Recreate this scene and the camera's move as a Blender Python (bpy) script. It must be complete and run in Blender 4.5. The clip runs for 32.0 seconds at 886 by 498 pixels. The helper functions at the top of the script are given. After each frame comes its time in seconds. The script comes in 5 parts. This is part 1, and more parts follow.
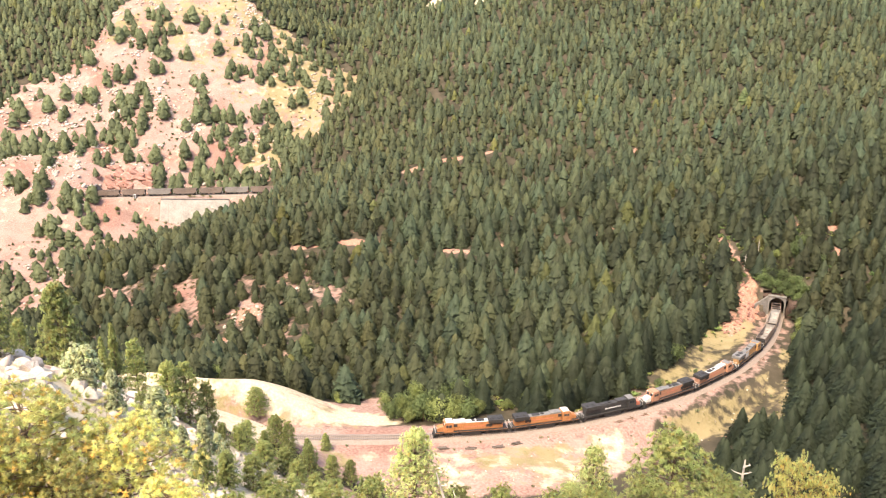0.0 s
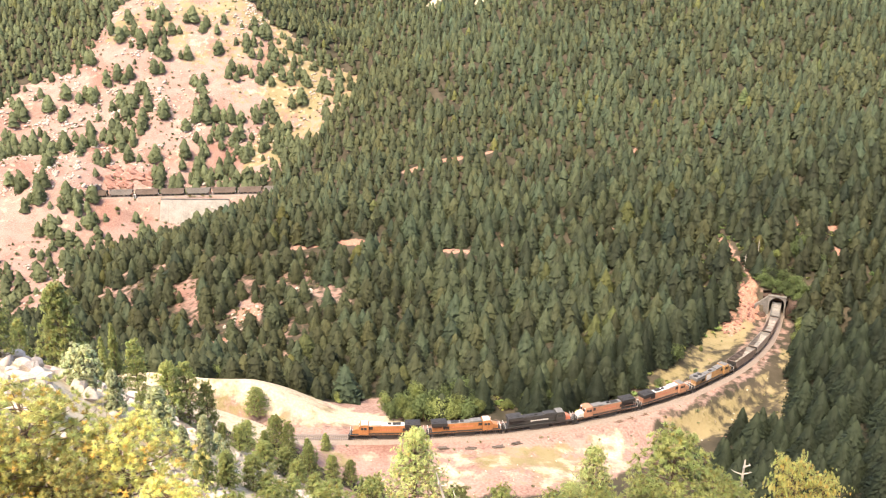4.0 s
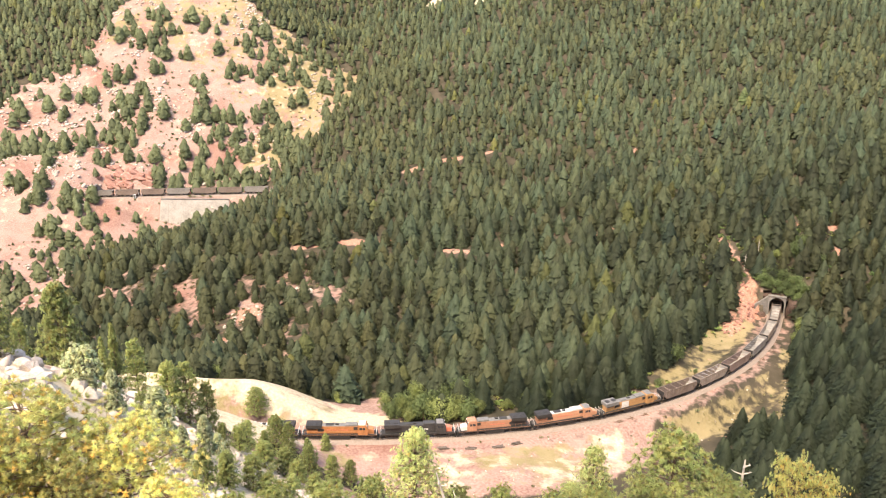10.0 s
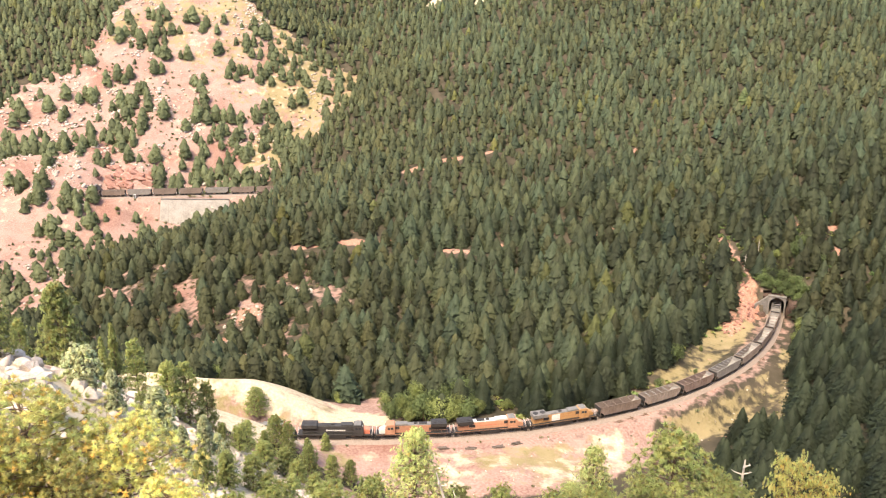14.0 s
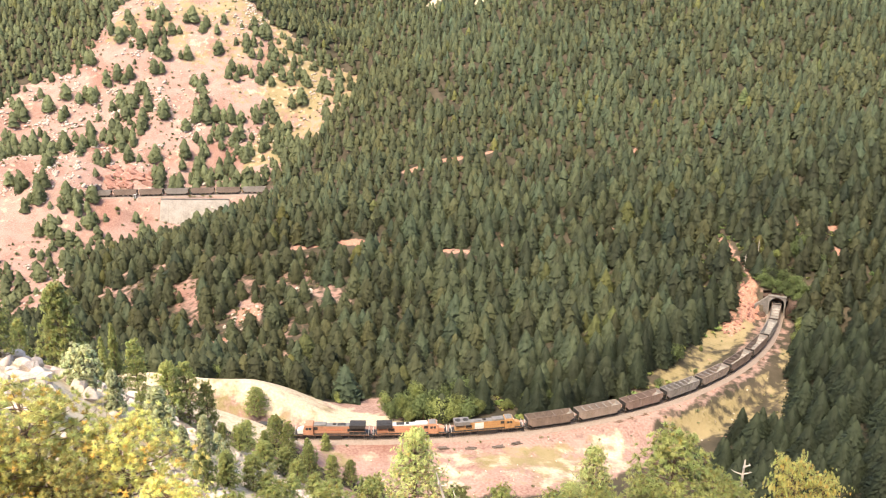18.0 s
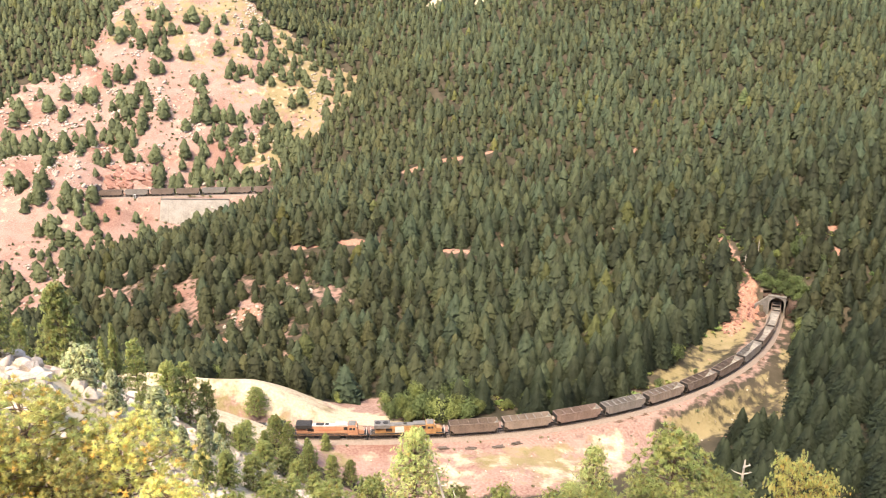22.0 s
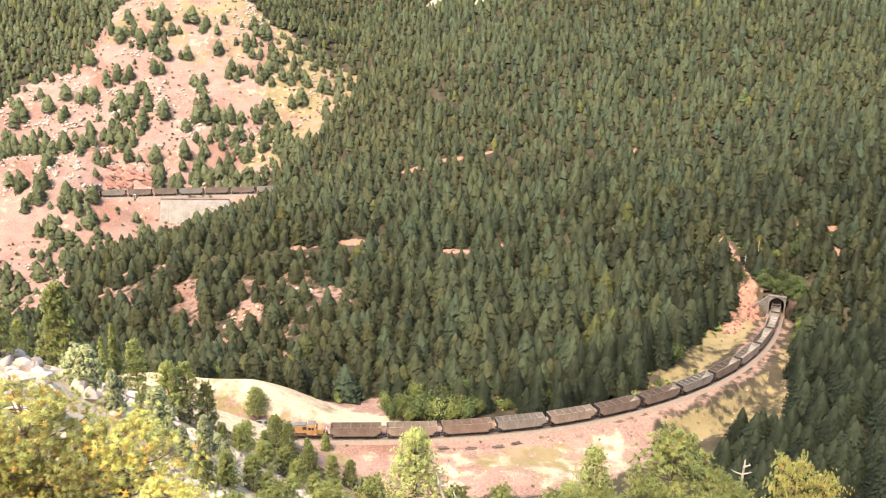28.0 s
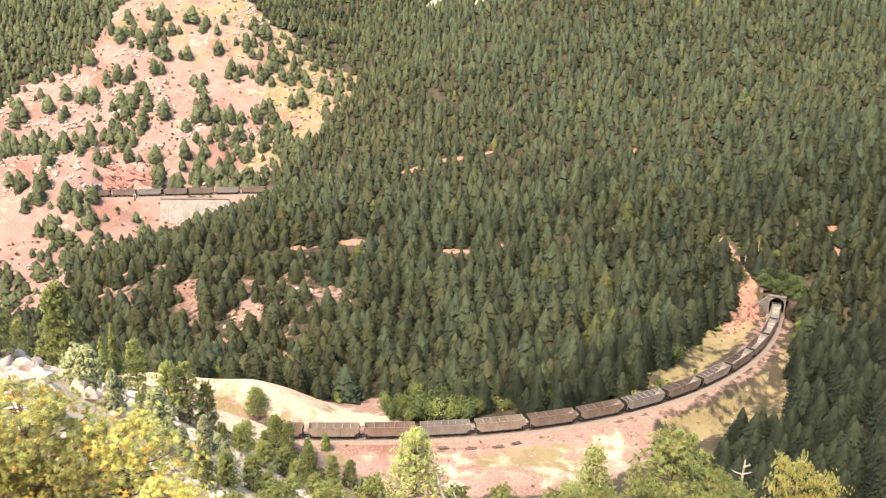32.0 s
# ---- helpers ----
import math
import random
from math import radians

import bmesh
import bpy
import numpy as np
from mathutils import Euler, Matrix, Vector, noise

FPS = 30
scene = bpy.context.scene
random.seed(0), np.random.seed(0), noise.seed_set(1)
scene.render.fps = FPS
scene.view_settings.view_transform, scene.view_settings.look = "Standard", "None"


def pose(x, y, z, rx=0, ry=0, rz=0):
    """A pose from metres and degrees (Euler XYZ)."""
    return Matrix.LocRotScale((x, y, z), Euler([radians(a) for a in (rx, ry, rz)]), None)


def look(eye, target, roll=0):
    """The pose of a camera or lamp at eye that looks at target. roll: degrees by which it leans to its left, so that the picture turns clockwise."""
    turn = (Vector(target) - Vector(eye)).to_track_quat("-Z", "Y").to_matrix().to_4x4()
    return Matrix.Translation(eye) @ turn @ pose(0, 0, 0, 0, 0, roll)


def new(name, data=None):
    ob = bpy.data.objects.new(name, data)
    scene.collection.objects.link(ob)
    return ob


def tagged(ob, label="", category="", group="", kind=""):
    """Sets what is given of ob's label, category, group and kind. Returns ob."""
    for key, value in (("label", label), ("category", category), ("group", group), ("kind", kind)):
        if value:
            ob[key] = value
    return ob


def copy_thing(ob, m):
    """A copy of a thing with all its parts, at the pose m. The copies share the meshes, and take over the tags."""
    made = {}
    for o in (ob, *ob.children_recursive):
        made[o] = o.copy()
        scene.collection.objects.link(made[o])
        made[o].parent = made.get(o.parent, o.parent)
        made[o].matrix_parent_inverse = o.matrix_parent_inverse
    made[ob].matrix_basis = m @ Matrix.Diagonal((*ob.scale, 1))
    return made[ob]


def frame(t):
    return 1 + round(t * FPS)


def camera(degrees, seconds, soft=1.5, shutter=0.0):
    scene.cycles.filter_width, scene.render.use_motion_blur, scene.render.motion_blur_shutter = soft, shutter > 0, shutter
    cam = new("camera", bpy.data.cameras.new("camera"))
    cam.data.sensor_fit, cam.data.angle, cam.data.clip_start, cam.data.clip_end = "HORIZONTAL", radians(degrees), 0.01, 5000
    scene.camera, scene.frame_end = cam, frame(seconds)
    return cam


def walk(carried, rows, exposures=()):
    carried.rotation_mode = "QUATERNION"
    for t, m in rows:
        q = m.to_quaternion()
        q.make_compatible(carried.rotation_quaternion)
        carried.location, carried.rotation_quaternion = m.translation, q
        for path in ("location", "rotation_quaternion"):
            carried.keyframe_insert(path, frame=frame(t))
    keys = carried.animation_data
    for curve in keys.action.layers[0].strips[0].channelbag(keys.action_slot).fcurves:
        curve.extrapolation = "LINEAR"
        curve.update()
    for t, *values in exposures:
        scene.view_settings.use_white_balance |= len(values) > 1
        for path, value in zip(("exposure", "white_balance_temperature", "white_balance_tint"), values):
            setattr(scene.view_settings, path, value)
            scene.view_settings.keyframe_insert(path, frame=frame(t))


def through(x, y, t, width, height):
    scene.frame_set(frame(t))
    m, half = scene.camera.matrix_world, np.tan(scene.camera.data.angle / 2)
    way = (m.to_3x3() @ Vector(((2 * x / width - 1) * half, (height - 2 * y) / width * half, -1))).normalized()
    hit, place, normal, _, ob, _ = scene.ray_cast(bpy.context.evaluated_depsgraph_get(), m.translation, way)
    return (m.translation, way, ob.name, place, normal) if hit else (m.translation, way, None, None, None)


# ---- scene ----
cam = camera(52.21, 32.0, soft=1.1)
CAM_POSE = pose(0, 0, 135, 70.9, 0, 0)
walk(cam, [(0, CAM_POSE), (32, CAM_POSE)], exposures=[(0, 2.62, 8000, 10), (4, 2.57, 8000, 10), (9, 2.51, 8000, 10), (16, 2.47, 8000, 10), (32, 2.44, 8000, 10)])

# ---- light: hazy sun high behind the viewer, bright thin cloud ----
SUN_ELEV, SUN_AZ = 58.0, 210.0   # azimuth clockwise from +y
world = bpy.data.worlds.new("sky")
scene.world = world
world.use_nodes = True
wn, wl = world.node_tree.nodes, world.node_tree.links
sky = wn.new("ShaderNodeTexSky")
sky.sky_type, sky.sun_disc = "NISHITA", False
sky.sun_elevation, sky.sun_rotation = radians(SUN_ELEV), radians(SUN_AZ)
sky.air_density, sky.dust_density, sky.altitude = 0.8, 6.0, 2100
wl.new(sky.outputs[0], wn["Background"].inputs[0])
wn["Background"].inputs[1].default_value = 0.15
sun = new("sun", bpy.data.lights.new("sun", "SUN"))
sun.data.energy, sun.data.angle, sun.data.color = 1.5, radians(18), (1.0, 0.94, 0.84)
sun_from = Vector((math.sin(radians(SUN_AZ)) * math.cos(radians(SUN_ELEV)), math.cos(radians(SUN_AZ)) * math.cos(radians(SUN_ELEV)), math.sin(radians(SUN_ELEV))))
sun.matrix_basis = look(sun_from * 300, (0, 0, 0))


# ---- materials ----
def mat(name, a, b, scale=1.0, rough=0.85, metal=0.0, bump=0.2, fine=8.0, rand=0.0, spec=0.3):
    """Two colours mixed by noise at two scales, with relief; rand: variation from object to object."""
    m = bpy.data.materials.new(name)
    m.use_nodes = True
    n, l = m.node_tree.nodes, m.node_tree.links
    bs = n["Principled BSDF"]
    bs.inputs["Roughness"].default_value, bs.inputs["Metallic"].default_value = rough, metal
    bs.inputs["Specular IOR Level"].default_value = spec
    tc = n.new("ShaderNodeTexCoord")
    n1, n2 = n.new("ShaderNodeTexNoise"), n.new("ShaderNodeTexNoise")
    for q, s in ((n1, scale), (n2, scale * fine)):
        q.inputs["Scale"].default_value, q.inputs["Detail"].default_value = s, 4
        l.new(tc.outputs["Object"], q.inputs["Vector"])
    avg = n.new("ShaderNodeMath")
    avg.operation = "ADD"
    l.new(n1.outputs[0], avg.inputs[0])
    l.new(n2.outputs[0], avg.inputs[1])
    ramp = n.new("ShaderNodeMapRange")
    ramp.inputs[1].default_value, ramp.inputs[2].default_value = 0.7, 1.3
    l.new(avg.outputs[0], ramp.inputs[0])
    mix = n.new("ShaderNodeMix")
    mix.data_type = "RGBA"
    mix.inputs[6].default_value, mix.inputs[7].default_value = (*a, 1), (*b, 1)
    l.new(ramp.outputs[0], mix.inputs[0])
    out = mix.outputs[2]
    if rand:
        oi, hsv = n.new("ShaderNodeObjectInfo"), n.new("ShaderNodeHueSaturation")
        mr = n.new("ShaderNodeMapRange")
        mr.inputs[3].default_value, mr.inputs[4].default_value = 1 - rand, 1 + rand
        l.new(oi.outputs["Random"], mr.inputs[0])
        l.new(mr.outputs[0], hsv.inputs["Value"])
        l.new(out, hsv.inputs["Color"])
        out = hsv.outputs[0]
    l.new(out, bs.inputs["Base Color"])
    if bump:
        bp = n.new("ShaderNodeBump")
        bp.inputs["Strength"].default_value, bp.inputs["Distance"].default_value = bump, 0.05
        l.new(n2.outputs[0], bp.inputs["Height"])
        l.new(bp.outputs[0], bs.inputs["Normal"])
    return m


def leaf_mat(name, a, b, scale=0.6, through=0.25):
    """Foliage: noise between two greens times the tint stored on each tree, some light passing through."""
    m = mat(name, a, b, scale, rough=0.7, bump=0.0, fine=6.0, rand=0.3, spec=0.2)
    n, l = m.node_tree.nodes, m.node_tree.links
    bs = n["Principled BSDF"]
    src = bs.inputs["Base Color"].links[0].from_socket
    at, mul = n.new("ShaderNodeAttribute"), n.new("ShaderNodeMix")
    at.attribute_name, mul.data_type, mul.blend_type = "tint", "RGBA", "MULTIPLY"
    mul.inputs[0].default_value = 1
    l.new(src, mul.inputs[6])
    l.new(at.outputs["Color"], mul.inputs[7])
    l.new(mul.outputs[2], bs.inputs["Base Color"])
    tr, ad = n.new("ShaderNodeBsdfTranslucent"), n.new("ShaderNodeMixShader")
    ad.inputs[0].default_value = through
    l.new(mul.outputs[2], tr.inputs[0])
    l.new(bs.outputs[0], ad.inputs[1])
    l.new(tr.outputs[0], ad.inputs[2])
    l.new(ad.outputs[0], n["Material Output"].inputs[0])
    return m


def ground_mat():
    """Forest floor, pink decomposed granite, dry grass and red clay, by the cover stored on the ground."""
    m = bpy.data.materials.new("ground")
    m.use_nodes = True
    n, l = m.node_tree.nodes, m.node_tree.links
    bs = n["Principled BSDF"]
    bs.inputs["Roughness"].default_value, bs.inputs["Specular IOR Level"].default_value = 0.95, 0.1
    tc = n.new("ShaderNodeTexCoord")

    def noise_tex(scale, detail=5):
        q = n.new("ShaderNodeTexNoise")
        q.inputs["Scale"].default_value, q.inputs["Detail"].default_value = scale, detail
        l.new(tc.outputs["Object"], q.inputs["Vector"])
        return q.outputs[0]

    def ramp(v, lo, hi):
        q = n.new("ShaderNodeMapRange")
        q.inputs[1].default_value, q.inputs[2].default_value = lo, hi
        l.new(v, q.inputs[0])
        return q.outputs[0]

    def mix(f, a, b):
        q = n.new("ShaderNodeMix")
        q.data_type = "RGBA"
        l.new(f, q.inputs[0])
        for k, v in ((6, a), (7, b)):
            if isinstance(v, tuple):
                q.inputs[k].default_value = (*v, 1)
            else:
                l.new(v, q.inputs[k])
        return q.outputs[2]

    big, mid, fine = noise_tex(0.03), noise_tex(0.16), noise_tex(1.3)
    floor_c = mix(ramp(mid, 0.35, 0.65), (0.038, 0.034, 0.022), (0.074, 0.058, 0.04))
    dirt_c = mix(ramp(fine, 0.3, 0.7), mix(ramp(mid, 0.35, 0.65), (0.185, 0.1, 0.081), (0.275, 0.168, 0.138)), (0.318, 0.216, 0.176))
    grass_c = mix(ramp(fine, 0.3, 0.7), mix(ramp(mid, 0.35, 0.65), (0.165, 0.13, 0.062), (0.262, 0.204, 0.112)), (0.23, 0.18, 0.096))
    dirt_c = mix(ramp(big, 0.5, 0.68), dirt_c, mix(ramp(fine, 0.3, 0.7), (0.17, 0.083, 0.062), (0.26, 0.15, 0.118)))
    red_c = mix(ramp(fine, 0.3, 0.7), (0.26, 0.115, 0.078), (0.41, 0.23, 0.165))
    at, sep = n.new("ShaderNodeAttribute"), n.new("ShaderNodeSeparateColor")
    at.attribute_name = "cover"
    l.new(at.outputs["Color"], sep.inputs[0])

    def edge(ch):
        q = n.new("ShaderNodeMath")
        q.operation = "ADD"
        l.new(sep.outputs[ch], q.inputs[0])
        l.new(ramp(noise_tex(0.3), 0.2, 0.8), q.inputs[1])
        return ramp(q.outputs[0], 0.8, 1.15)

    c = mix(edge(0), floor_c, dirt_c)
    c = mix(edge(1), c, grass_c)
    c = mix(edge(2), c, red_c)
    # pale sand; on knoll and viewer slopes it also paints in direct sun
    sand = mix(ramp(fine, 0.3, 0.7), (0.37, 0.295, 0.2), (0.53, 0.435, 0.31))
    pale = n.new("ShaderNodeMath")
    pale.operation = "ADD"
    l.new(at.outputs["Alpha"], pale.inputs[0])
    l.new(ramp(noise_tex(0.22), 0.2, 0.8), pale.inputs[1])
    c = mix(ramp(pale.outputs[0], 0.8, 1.2), c, sand)
    l.new(c, bs.inputs["Base Color"])
    bp = n.new("ShaderNodeBump")
    bp.inputs["Strength"].default_value, bp.inputs["Distance"].default_value = 0.6, 0.4
    l.new(fine, bp.inputs["Height"])
    l.new(bp.outputs[0], bs.inputs["Normal"])
    return m


GROUND = ground_mat()
SOIL = mat("dark_soil", (0.045, 0.027, 0.02), (0.09, 0.055, 0.041), 0.4, bump=0.5)
ROCK = mat("granite", (0.33, 0.26, 0.21), (0.52, 0.44, 0.37), 1.1, bump=0.7, rand=0.12)
RED_ROCK = mat("red_sandstone", (0.17, 0.075, 0.055), (0.33, 0.175, 0.135), 0.35, bump=0.8, rand=0.15)
BARK = mat("bark", (0.10, 0.065, 0.045), (0.20, 0.13, 0.09), 3, bump=0.6)
DEADWOOD = mat("dead_wood", (0.30, 0.26, 0.22), (0.45, 0.40, 0.35), 3, bump=0.4)
FIR = leaf_mat("fir_needles", (0.027, 0.0338, 0.0172), (0.0485, 0.0562, 0.0282), through=0.2)
PINE = leaf_mat("pine_needles", (0.165, 0.195, 0.07), (0.265, 0.292, 0.11), 1.2, 0.35)
BROADLEAF = leaf_mat("broad_leaves", (0.14, 0.17, 0.055), (0.25, 0.275, 0.1), 0.7, 0.35)
DEEP_LEAF = leaf_mat("deep_green_leaves", (0.075, 0.105, 0.04), (0.14, 0.17, 0.065), 0.7, 0.3)
BALLAST = mat("ballast", (0.17, 0.13, 0.105), (0.26, 0.20, 0.165), 1.5, bump=0.6, fine=5)
TIE = mat("tie_wood", (0.075, 0.058, 0.047), (0.145, 0.112, 0.092), 2, rand=0.25)
STEEL = mat("rail_steel", (0.20, 0.16, 0.14), (0.34, 0.29, 0.26), 4, rough=0.5, metal=0.6, bump=0.1)
CONCRETE = mat("old_concrete", (0.11, 0.098, 0.086), (0.2, 0.178, 0.155), 0.6, bump=0.3)
SHOTCRETE = mat("wall_concrete", (0.20, 0.175, 0.15), (0.36, 0.32, 0.28), 0.22, bump=0.4)
BLACK = mat("black_steel", (0.018, 0.017, 0.017), (0.045, 0.04, 0.037), 2, rough=0.6)
GREY = mat("grey_paint", (0.10, 0.095, 0.09), (0.19, 0.175, 0.16), 1.0, rough=0.6)
SILVER = mat("pale_roof", (0.33, 0.32, 0.30), (0.52, 0.50, 0.47), 1.0, rough=0.5)
WHITE = mat("white_paint", (0.45, 0.43, 0.40), (0.62, 0.60, 0.56), 2, rough=0.6)
YELLOW = mat("safety_yellow", (0.60, 0.40, 0.05), (0.70, 0.50, 0.10), 2, rough=0.6)
GLASS = mat("cab_glass", (0.02, 0.025, 0.03), (0.03, 0.035, 0.04), 2, rough=0.08, bump=0, spec=0.6)
ARMOUR = mat("yellow_orange_paint", (0.22, 0.088, 0.035), (0.44, 0.19, 0.078), 0.8, rough=0.5, bump=0.05)
ORANGE = mat("faded_orange_paint", (0.26, 0.12, 0.07), (0.4, 0.205, 0.13), 0.5, rough=0.6, bump=0.05)
PEACH = mat("sun_bleached_orange_paint", (0.33, 0.155, 0.09), (0.50, 0.265, 0.16), 0.5, rough=0.6, bump=0.05)
CHARCOAL = mat("charcoal_paint", (0.022, 0.021, 0.021), (0.052, 0.048, 0.046), 0.6, rough=0.6, bump=0.05)
GOLDEN = mat("dusty_yellow_paint", (0.24, 0.12, 0.05), (0.46, 0.26, 0.115), 0.8, rough=0.6, bump=0.05)
SCARLET = mat("faded_red_paint", (0.42, 0.12, 0.07), (0.55, 0.2, 0.13), 0.8, rough=0.6, bump=0.05)
CAR_BROWN = mat("brown_car_paint", (0.125, 0.09, 0.071), (0.215, 0.16, 0.128), 0.35, rough=0.75, bump=0.1)
CAR_TAN = mat("tan_car_paint", (0.19, 0.144, 0.114), (0.3, 0.236, 0.19), 0.35, rough=0.75, bump=0.1)
CAR_GREY = mat("grey_car_paint", (0.155, 0.135, 0.117), (0.25, 0.218, 0.19), 0.35, rough=0.75, bump=0.1)
CAR_RUST = mat("rust_car_paint", (0.16, 0.108, 0.086), (0.25, 0.178, 0.145), 0.35, rough=0.8, bump=0.1)
CAR_INSIDE = mat("car_lining", (0.17, 0.155, 0.14), (0.3, 0.275, 0.25), 0.5, rough=0.7, bump=0.1)


# ---- mesh helpers ----
def part(name, bm, material, parent=None, label="", smooth=False):
    """Links a bmesh as one mesh object, under parent where one is given."""
    me = bpy.data.meshes.new(name)
    bm.to_mesh(me)
    bm.free()
    me.materials.append(material)
    if smooth:
        for p in me.polygons:
            p.use_smooth = True
    ob = new(name, me)
    ob.parent = parent
    return tagged(ob, label)


def share(name, src, parent, m):
    """Another object on the same mesh, at the pose m in its parent's space."""
    ob = new(name, src.data)
    ob.parent, ob.matrix_basis = parent, m
    return ob


def box(bm, x0, x1, y0, y1, z0, z1):
    v = [bm.verts.new((x, y, z)) for x in (x0, x1) for y in (y0, y1) for z in (z0, z1)]
    for f in ((0, 1, 3, 2), (4, 6, 7, 5), (0, 4, 5, 1), (2, 3, 7, 6), (0, 2, 6, 4), (1, 5, 7, 3)):
        bm.faces.new([v[i] for i in f])
    return bm


def boxes(*dims, bevel=0.0):
    bm = bmesh.new()
    for d in dims:
        box(bm, *d)
    if bevel:
        bmesh.ops.bevel(bm, geom=bm.edges[:], offset=bevel, segments=1, affect="EDGES")
    bmesh.ops.recalc_face_normals(bm, faces=bm.faces[:])
    return bm


def prism(bm, outline, y0, y1):
    """Outline of (x, z) pulled from y0 to y1."""
    a = [bm.verts.new((x, y0, z)) for x, z in outline]
    b = [bm.verts.new((x, y1, z)) for x, z in outline]
    bm.faces.new(a)
    bm.faces.new(b[::-1])
    for i in range(len(a)):
        j = (i + 1) % len(a)
        bm.faces.new((a[j], a[i], b[i], b[j]))
    bmesh.ops.recalc_face_normals(bm, faces=bm.faces[:])
    return bm


def tube(bm, p, q, r0, r1, sides=6):
    """A tapered stick from p to q."""
    p, q = Vector(p), Vector(q)
    m = (q - p).to_track_quat("Z", "Y").to_matrix()
    rings = []
    for c, r in ((p, r0), (q, r1)):
        rings.append([bm.verts.new(c + m @ Vector((r * math.cos(a), r * math.sin(a), 0))) for a in (2 * math.pi * k / sides for k in range(sides))])
    for i in range(sides):
        j = (i + 1) % sides
        bm.faces.new((rings[0][i], rings[0][j], rings[1][j], rings[1][i]))
    bm.faces.new(rings[0][::-1])
    bm.faces.new(rings[1])
    return bm


def raw_mesh(name, verts, faces, material, tint=None, parent=None, label="", normals=None):
    """One mesh object from numpy triangles, with a colour tint a vertex."""
    me = bpy.data.meshes.new(name)
    me.vertices.add(len(verts))
    me.vertices.foreach_set("co", np.asarray(verts, np.float32).ravel())
    me.loops.add(len(faces) * 3)
    me.loops.foreach_set("vertex_index", np.asarray(faces, np.int32).ravel())
    me.polygons.add(len(faces))
    me.polygons.foreach_set("loop_start", np.arange(len(faces), dtype=np.int32) * 3)
    if tint is None:
        tint = np.ones((len(verts), 3))
    at = me.color_attributes.new("tint", "FLOAT_COLOR", "POINT")
    at.data.foreach_set("color", np.concatenate([tint, np.ones((len(verts), 1))], 1).astype(np.float32).ravel())
    me.update(calc_edges=True)
    if normals is not None:
        me.normals_split_custom_set_from_vertices(np.asarray(normals, np.float32))
    me.materials.append(material)
    ob = new(name, me)
    ob.parent = parent
    return tagged(ob, label)


# ---- the railway's line: arc length s, from the near end back through the tunnel to the far ledge ----
PORTAL_S = 207.0
_ds = 0.5
_s1 = np.arange(-320, PORTAL_S, _ds)
_a1 = np.radians(np.interp(_s1, [-320, 0, 24, 57, 89, 121, 137, 153, 170, 186, 200, 210], [0, 0, 2.2, 10.8, 21.8, 33.6, 39.8, 46.8, 54.5, 61, 67, 70]))
_a1 = np.convolve(np.pad(_a1, 20, mode="edge"), np.ones(41) / 41, mode="valid")
_x1, _y1 = np.cumsum(np.cos(_a1)) * _ds, np.cumsum(np.sin(_a1)) * _ds
_i0 = int(np.argmin(np.abs(_s1)))
_x1, _y1 = _x1 - _x1[_i0] - 40.2, _y1 - _y1[_i0] + 226.0
FAR_Y, FAR_RIGHT = 536.4, -121.0
_turn = math.pi - _a1[-1]
_R = (FAR_Y - _y1[-1]) / (1 - math.cos(_turn))
_n = int(_R * _turn / _ds)
_b = _a1[-1] + np.arange(1, _n + 1) / _n * _turn
_x2, _y2 = _x1[-1] + np.cumsum(np.cos(_b)) * _ds, _y1[-1] + np.cumsum(np.sin(_b)) * _ds
_x3 = np.arange(_x2[-1] - _ds, -640, -_ds)
PX, PY = np.concatenate([_x1, _x2, _x3]), np.concatenate([_y1, _y2, np.full(len(_x3), _y2[-1])])
PS = _s1[0] + np.arange(len(PX)) * _ds
S_FAR = PS[len(_x1) + len(_x2)] + (_x2[-1] - FAR_RIGHT)
PZ = np.interp(PS, [-320, 0, PORTAL_S, S_FAR, S_FAR + 90, S_FAR + 500], [3.2, 0, -2.07, -14.4, -16.6, -18.6])


def line_at(s):
    return np.array([np.interp(s, PS, PX), np.interp(s, PS, PY), np.interp(s, PS, PZ)])


